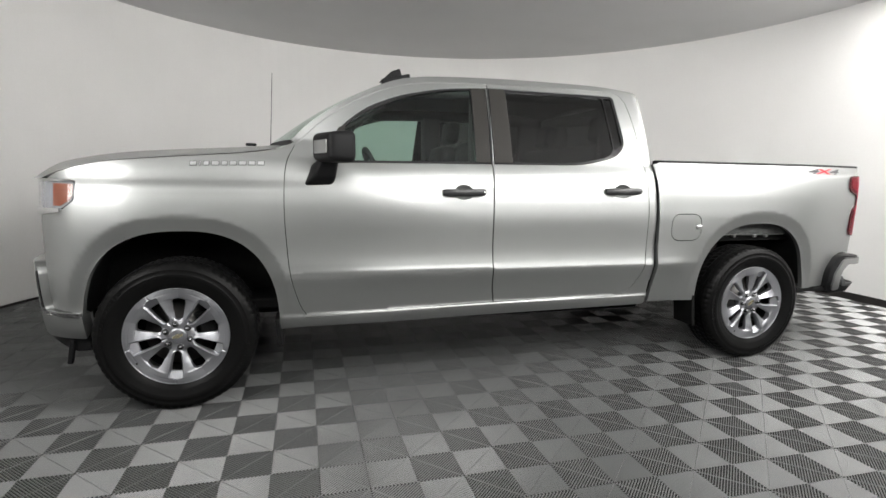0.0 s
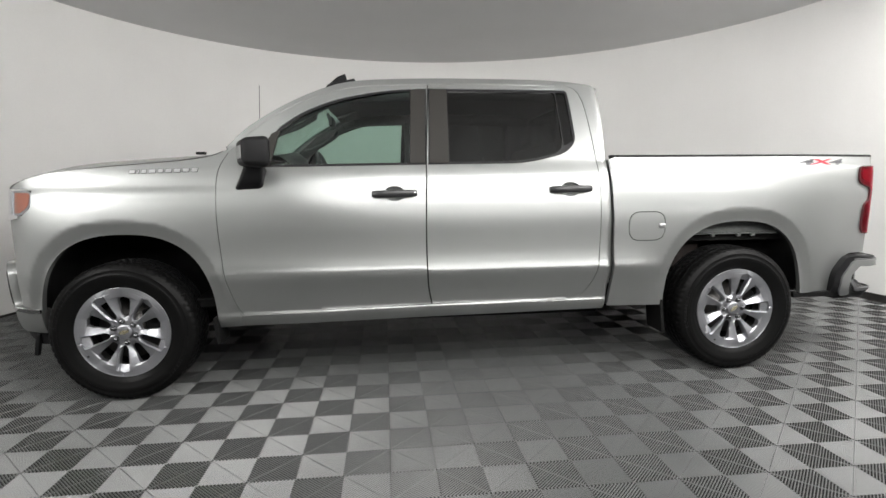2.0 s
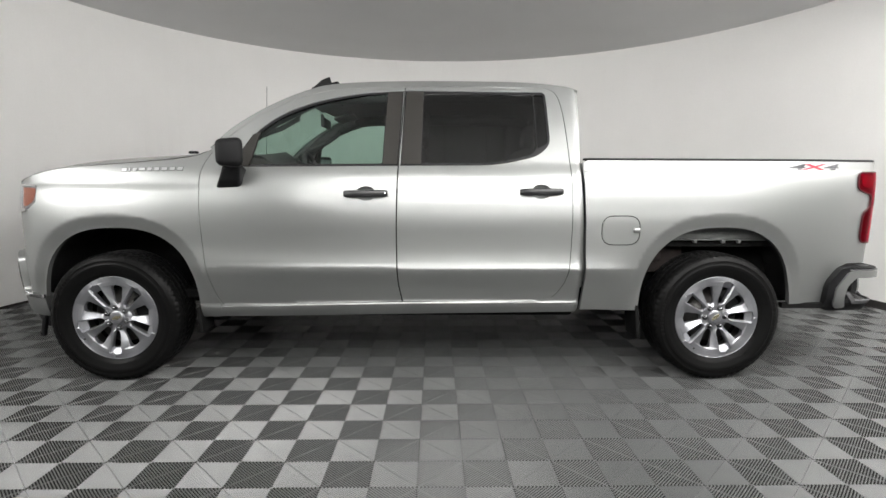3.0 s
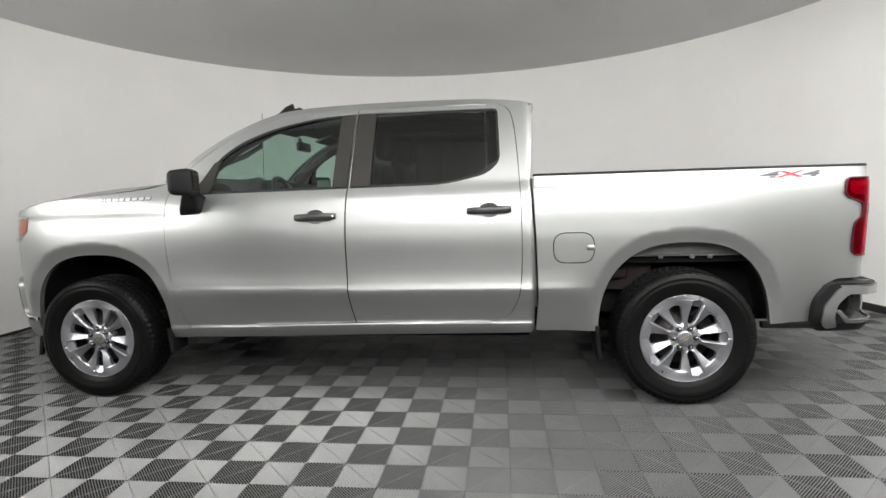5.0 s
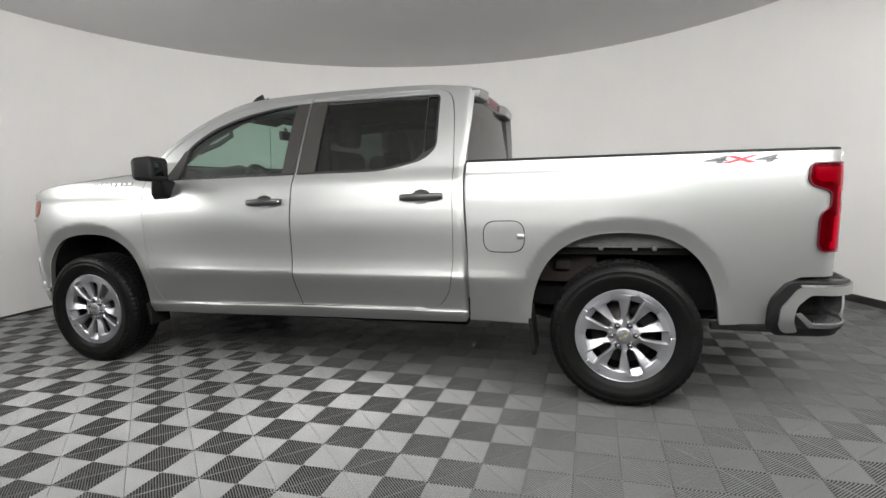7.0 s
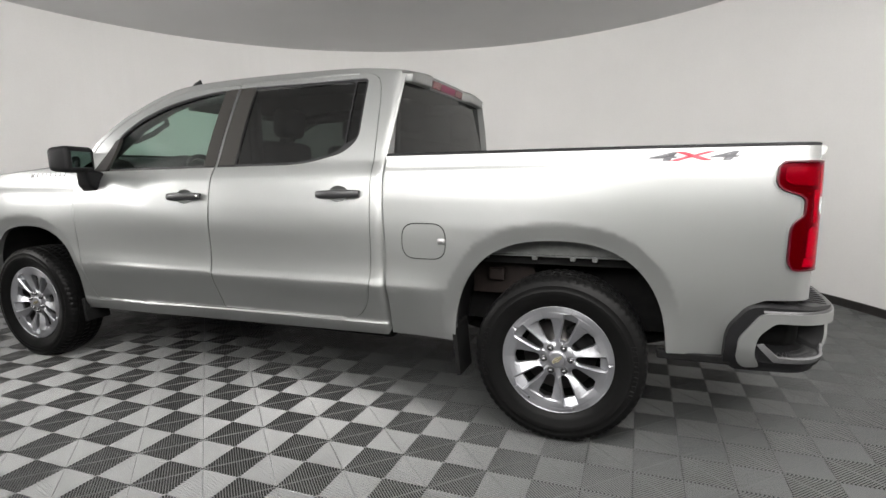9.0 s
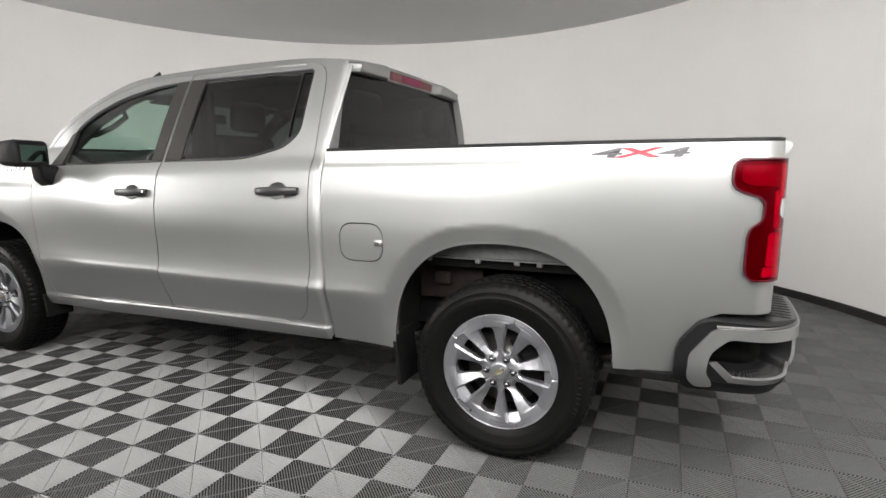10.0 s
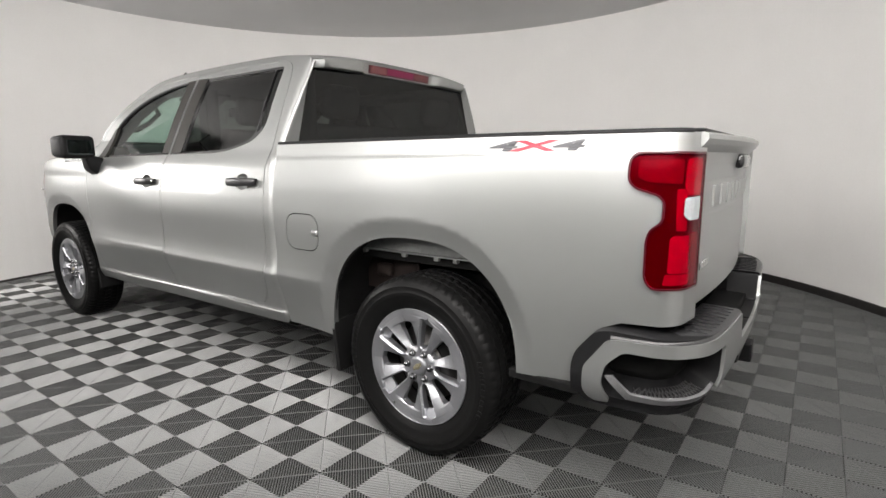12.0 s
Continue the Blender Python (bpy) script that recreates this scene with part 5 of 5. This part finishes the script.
for f in ((0, 1, 2, 3), (0, 4, 5, 1), (4, 7, 6, 5), (3, 2, 6, 7), (1, 5, 6, 2), (0, 3, 7, 4)):
    fin.faces.new([fv[i] for i in f])
bmesh.ops.bevel(fin, geom=fin.edges[:], offset=0.003, segments=2, affect="EDGES")
fa = part("fin_aerial", bm_mesh("fin_aerial", fin, M_BLACK), truck, "small dark roof fin aerial")
part("fin_base", bm_mesh("fin_base", box_bm(-0.09, 0.095, -0.03, 0.03, -0.022, 0.012, 0.01, 3, m=pose(1.238, -0.541, 1.876, 0, -13, 0)), M_BLACK, True), fa)
both("washer_nozzle", lambda sg: bm_mesh("washer_nozzle", box_bm(0.34, 0.40, sg * 0.62 - 0.015, sg * 0.62 + 0.015, 1.425, 1.442, 0.006), M_BLACK))

# ---- cabin ----
part("headliner", grid_mesh("headliner", lambda u, v: (lambda p: (p[0], p[1] * 0.97, p[2] - 0.045))(roof_at(u, v)), 8, 13, M_HEADLINER), truck)
both("door_card", lambda sg: skin("door_card", [(0.66, 0.56), (2.78, 0.56), (2.78, 1.345), (0.70, 1.335)], side, M_TRIM, step=0.08, flange=0.0, mirror=(sg > 0), offset=-0.075))
part("cab_floor", box("cab_floor", 0.5, 2.83, -0.85, 0.85, 0.565, 0.60, M_TRIM, 0.005), truck)
part("firewall", box("firewall", 0.50, 0.55, -0.85, 0.85, 0.6, 1.30, M_TRIM, 0.005), truck)


def dash_at(u, v):
    prof = [(0.60, 1.440), (0.74, 1.425), (0.89, 1.400), (0.955, 1.35), (0.98, 1.22), (0.95, 1.05), (0.85, 0.85)]
    x, z = prof[int(round(v * 6))]
    y = (2 * u - 1) * 0.84
    hump = 0.05 * math.exp(-((y + 0.40) / 0.17) ** 2) if v > 0.25 else 0
    return (x + hump * 0.6, y, z + hump * (v < 0.6))


dash = part("dashboard", grid_mesh("dashboard", dash_at, 41, 7, M_TRIM, smooth=True, flip=True), truck, "dark dashboard")
part("centre_screen", box("centre_screen", 0.975, 1.0, -0.14, 0.14, 1.15, 1.32, M_GLOSS, 0.006), dash)


def torus(name, c, R, r, tilt, mat):
    m = pose(*c, 0, tilt, 0)

    def fn(u, v):
        a, b = 2 * math.pi * u, 2 * math.pi * v
        return m @ Vector((r * math.sin(b), (R + r * math.cos(b)) * math.cos(a), (R + r * math.cos(b)) * math.sin(a)))
    return grid_mesh(name, fn, 36, 10, mat, True, True)


sw = part("steering_wheel", torus("steering_wheel", (1.13, -0.40, 1.265), 0.185, 0.017, -22, M_TRIM), truck, "black steering wheel")
part("wheel_hub", bm_mesh("wheel_hub", box_bm(-0.03, 0.02, -0.09, 0.09, -0.07, 0.06, 0.02, 3, m=pose(1.125, -0.40, 1.26, 0, -22, 0)), M_TRIM, True), sw)
for a in (0, 180, 270):
    part("wheel_spoke", bm_mesh("wheel_spoke", box_bm(-0.012, 0.008, 0.06, 0.18, -0.018, 0.018, 0.006, m=pose(1.127, -0.40, 1.262, 0, -22, 0) @ pose(0, 0, 0, a, 0, 0)), M_STEEL), sw)
part("steering_column", tube("steering_column", [(0.85, -0.40, 1.15), (1.11, -0.40, 1.255)], 0.045, M_TRIM), truck)


def seat(x, y, w, recline=12, head=True):
    cushion = box_bm(-0.02, 0.50, -w / 2, w / 2, 0.0, 0.16, 0.05, 4)
    bmesh.ops.transform(cushion, matrix=pose(x - 0.50, y, 0.82, 0, -6, 0), verts=cushion.verts)
    so = part("seat", bm_mesh("seat", cushion, M_SEAT, True), truck, "black cloth seat")
    back = box_bm(-0.09, 0.07, -w / 2, w / 2, 0.0, 0.62, 0.055, 4)
    for v in back.verts:
        v.co.y *= 1 - 0.12 * max(v.co.z / 0.62, 0)
    bmesh.ops.transform(back, matrix=pose(x, y, 0.90, 0, recline, 0), verts=back.verts)
    part("backrest", bm_mesh("backrest", back, M_SEAT, True), so)
    part("seat_base", box("seat_base", x - 0.45, x - 0.02, y - w / 2 + 0.04, y + w / 2 - 0.04, 0.60, 0.83, M_TRIM, 0.02), so)
    for dy in ((0,) if head else (-w * 0.32, w * 0.32)):
        hr = box_bm(-0.05, 0.05, -0.13, 0.13, 0.0, 0.19, 0.045, 4)
        bmesh.ops.transform(hr, matrix=pose(x + 0.62 * math.sin(math.radians(recline)) + 0.02, y + dy, 1.535, 0, recline * 0.6, 0), verts=hr.verts)
        part("headrest", bm_mesh("headrest", hr, M_SEAT, True), so)
    return so


seat(1.72, -0.42, 0.52)
seat(1.72, 0.42, 0.52)
seat(2.60, 0.0, 1.45, 14, False)
part("centre_console", box("centre_console", 1.0, 1.75, -0.14, 0.14, 0.6, 0.98, M_TRIM, 0.04), truck)
rv = bmesh.new()
box_bm(-0.012, 0.02, -0.125, 0.125, -0.036, 0.036, 0.012, 3, bm=rv, m=pose(1.12, 0.0, 1.690))
part("rear_view_mirror", bm_mesh("rear_view_mirror", rv, M_TRIM, True), truck, "rear-view mirror on the windscreen")
part("mirror_stalk", tube("mirror_stalk", [(1.115, 0, 1.70), (1.09, 0, 1.76)], 0.012, M_TRIM), truck)
both("sun_visor", lambda sg: bm_mesh("sun_visor", box_bm(-0.08, 0.08, -0.17, 0.17, -0.01, 0.01, 0.008, m=pose(1.22, sg * 0.38, 1.775, 0, -18, 0)), M_HEADLINER))
both("belt_strap", lambda sg: bm_mesh("belt_strap", box_bm(1.80, 1.806, sg * 0.70 - 0.024, sg * 0.70 + 0.024, 0.9, 1.70, 0.001), M_TRIM))
both("pillar_trim", lambda sg: bm_mesh("pillar_trim", box_bm(1.69, 1.86, sg * 0.69 - 0.03, sg * 0.69 + 0.03, 1.30, 1.79, 0.02, m=Matrix.Translation((0, 0, 0))), M_TRIM))
both("rear_quarter_trim", lambda sg: box("rear_quarter_trim", 2.615, 2.82, sg * 0.70 - 0.03, sg * 0.70 + 0.03, 1.30, 1.79, M_TRIM, 0.02))
both("a_pillar_trim", lambda sg: tube("a_pillar_trim", [(0.72, sg * 0.84, 1.44), (0.95, sg * 0.775, 1.63), (1.18, sg * 0.715, 1.755), (1.35, sg * 0.70, 1.80)], 0.048, M_TRIM))
both("grab_handle", lambda sg: tube("grab_handle", [(0.80, sg * 0.79, 1.53), (0.86, sg * 0.74, 1.535), (0.98, sg * 0.70, 1.585), (1.08, sg * 0.675, 1.645), (1.10, sg * 0.71, 1.70)], 0.017, M_TRIM))
both("roof_rail_trim", lambda sg: tube("roof_rail_trim", [(1.25, sg * 0.70, 1.785), (1.7, sg * 0.70, 1.80), (2.4, sg * 0.70, 1.80), (2.80, sg * 0.70, 1.77)], 0.05, M_TRIM))


# ---- the floor of ribbed tiles ----
sub_v = [(CX + (RADIUS + 0.05) * math.cos(2 * math.pi * k / 96), CY + (RADIUS + 0.05) * math.sin(2 * math.pi * k / 96), -0.0202) for k in range(96)]
floor = tagged(new("floor", mesh_of("floor", sub_v, [tuple(range(96))], M_SUB, False)), "grey ribbed plastic tiles laid over a dark floor", "floor", kind="structure")
TILE, CELL, PITCH, SPLIT, HALF, DEEP = 0.4, 0.2, 0.0109, 0.0013, 0.0021, 0.0045
TURN_FLOOR, OX, OY = radians(0.0), 3.3, -1.35


def rib(verts, faces, cx, cy, ux, uy, off, a0, a1, half_w, top=0.0):
    """A bar with chamfered edges from a0 to a1 along (ux, uy), its ends cut along the square's sides."""
    vx, vy = -uy, ux
    k = len(verts)
    for b, z in ((-1, top - DEEP), (-1, top - 0.0016), (-0.45, top), (0.45, top), (1, top - 0.0016), (1, top - DEEP)):
        for a in (a0, a1):
            u = off + b * half_w
            h = a - math.copysign(abs(u) - abs(off), a) if abs(a) > 0.003 else a
            verts.append((cx + h * ux + u * vx, cy + h * uy + u * vy, z))
    faces += [(k + 2 * i, k + 2 * i + 1, k + 2 * i + 3, k + 2 * i + 2) for i in range(5)]
    faces += [tuple(k + 2 * i for i in range(6)), tuple(k + 2 * i + 1 for i in range(5, -1, -1))]


tv, tf = [], []
for i in range(2):
    for j in range(2):
        cx, cy = (i + 0.5) * CELL, (j + 0.5) * CELL
        q = 1 if (i + j) % 2 == 0 else -1
        ux, uy = math.sqrt(0.5), q * math.sqrt(0.5)
        reach = (CELL / 2 - 0.0005) * math.sqrt(2)
        for k in range(-13, 14):
            off = k * PITCH
            end = reach - abs(off)
            if end > 0.006:
                rib(tv, tf, cx, cy, ux, uy, off, -end, -SPLIT, HALF)
                rib(tv, tf, cx, cy, ux, uy, off, SPLIT, end, HALF)
        # a low bar crosses the ribs at their middle
        rib(tv, tf, cx, cy, -uy, ux, 0.0, -reach + 0.004, reach - 0.004, SPLIT, -0.0022)
ME_TILE = mesh_of("tile", tv, tf, M_TILE, False)
cells, rest_v, rest_f = [], [], []
ct, st = math.cos(TURN_FLOOR), math.sin(TURN_FLOOR)
for i in range(-16, 8):
    for j in range(-10, 17):
        x, y = OX + ct * i * TILE - st * j * TILE, OY + st * i * TILE + ct * j * TILE
        mx, my = x + ct * 0.2 - st * 0.2, y + st * 0.2 + ct * 0.2
        if math.hypot(mx - CX, my - CY) < RADIUS + 0.26:
            cells.append((math.hypot(mx - 2.2, my + 2.2), x, y))
cells.sort()
for n_, (_, x, y) in enumerate(cells):
    far = max(math.hypot(x + a - CX, y + b - CY) for a in (0, TILE) for b in (0, TILE))
    if n_ < 300:
        ob = part("tile", ME_TILE, floor)
        ob.matrix_basis = pose(x, y, 0, 0, 0, math.degrees(TURN_FLOOR))
    else:
        k = len(rest_v)
        rest_v += [(x + ct * a - st * b, y + st * a + ct * b, c) for a, b, c in tv]
        rest_f += [tuple(k + q for q in f) for f in tf]
me = mesh_of("far_tiles", rest_v, rest_f, M_TILE, False)
tagged(part("far_tiles", me, floor), kind="stuff")
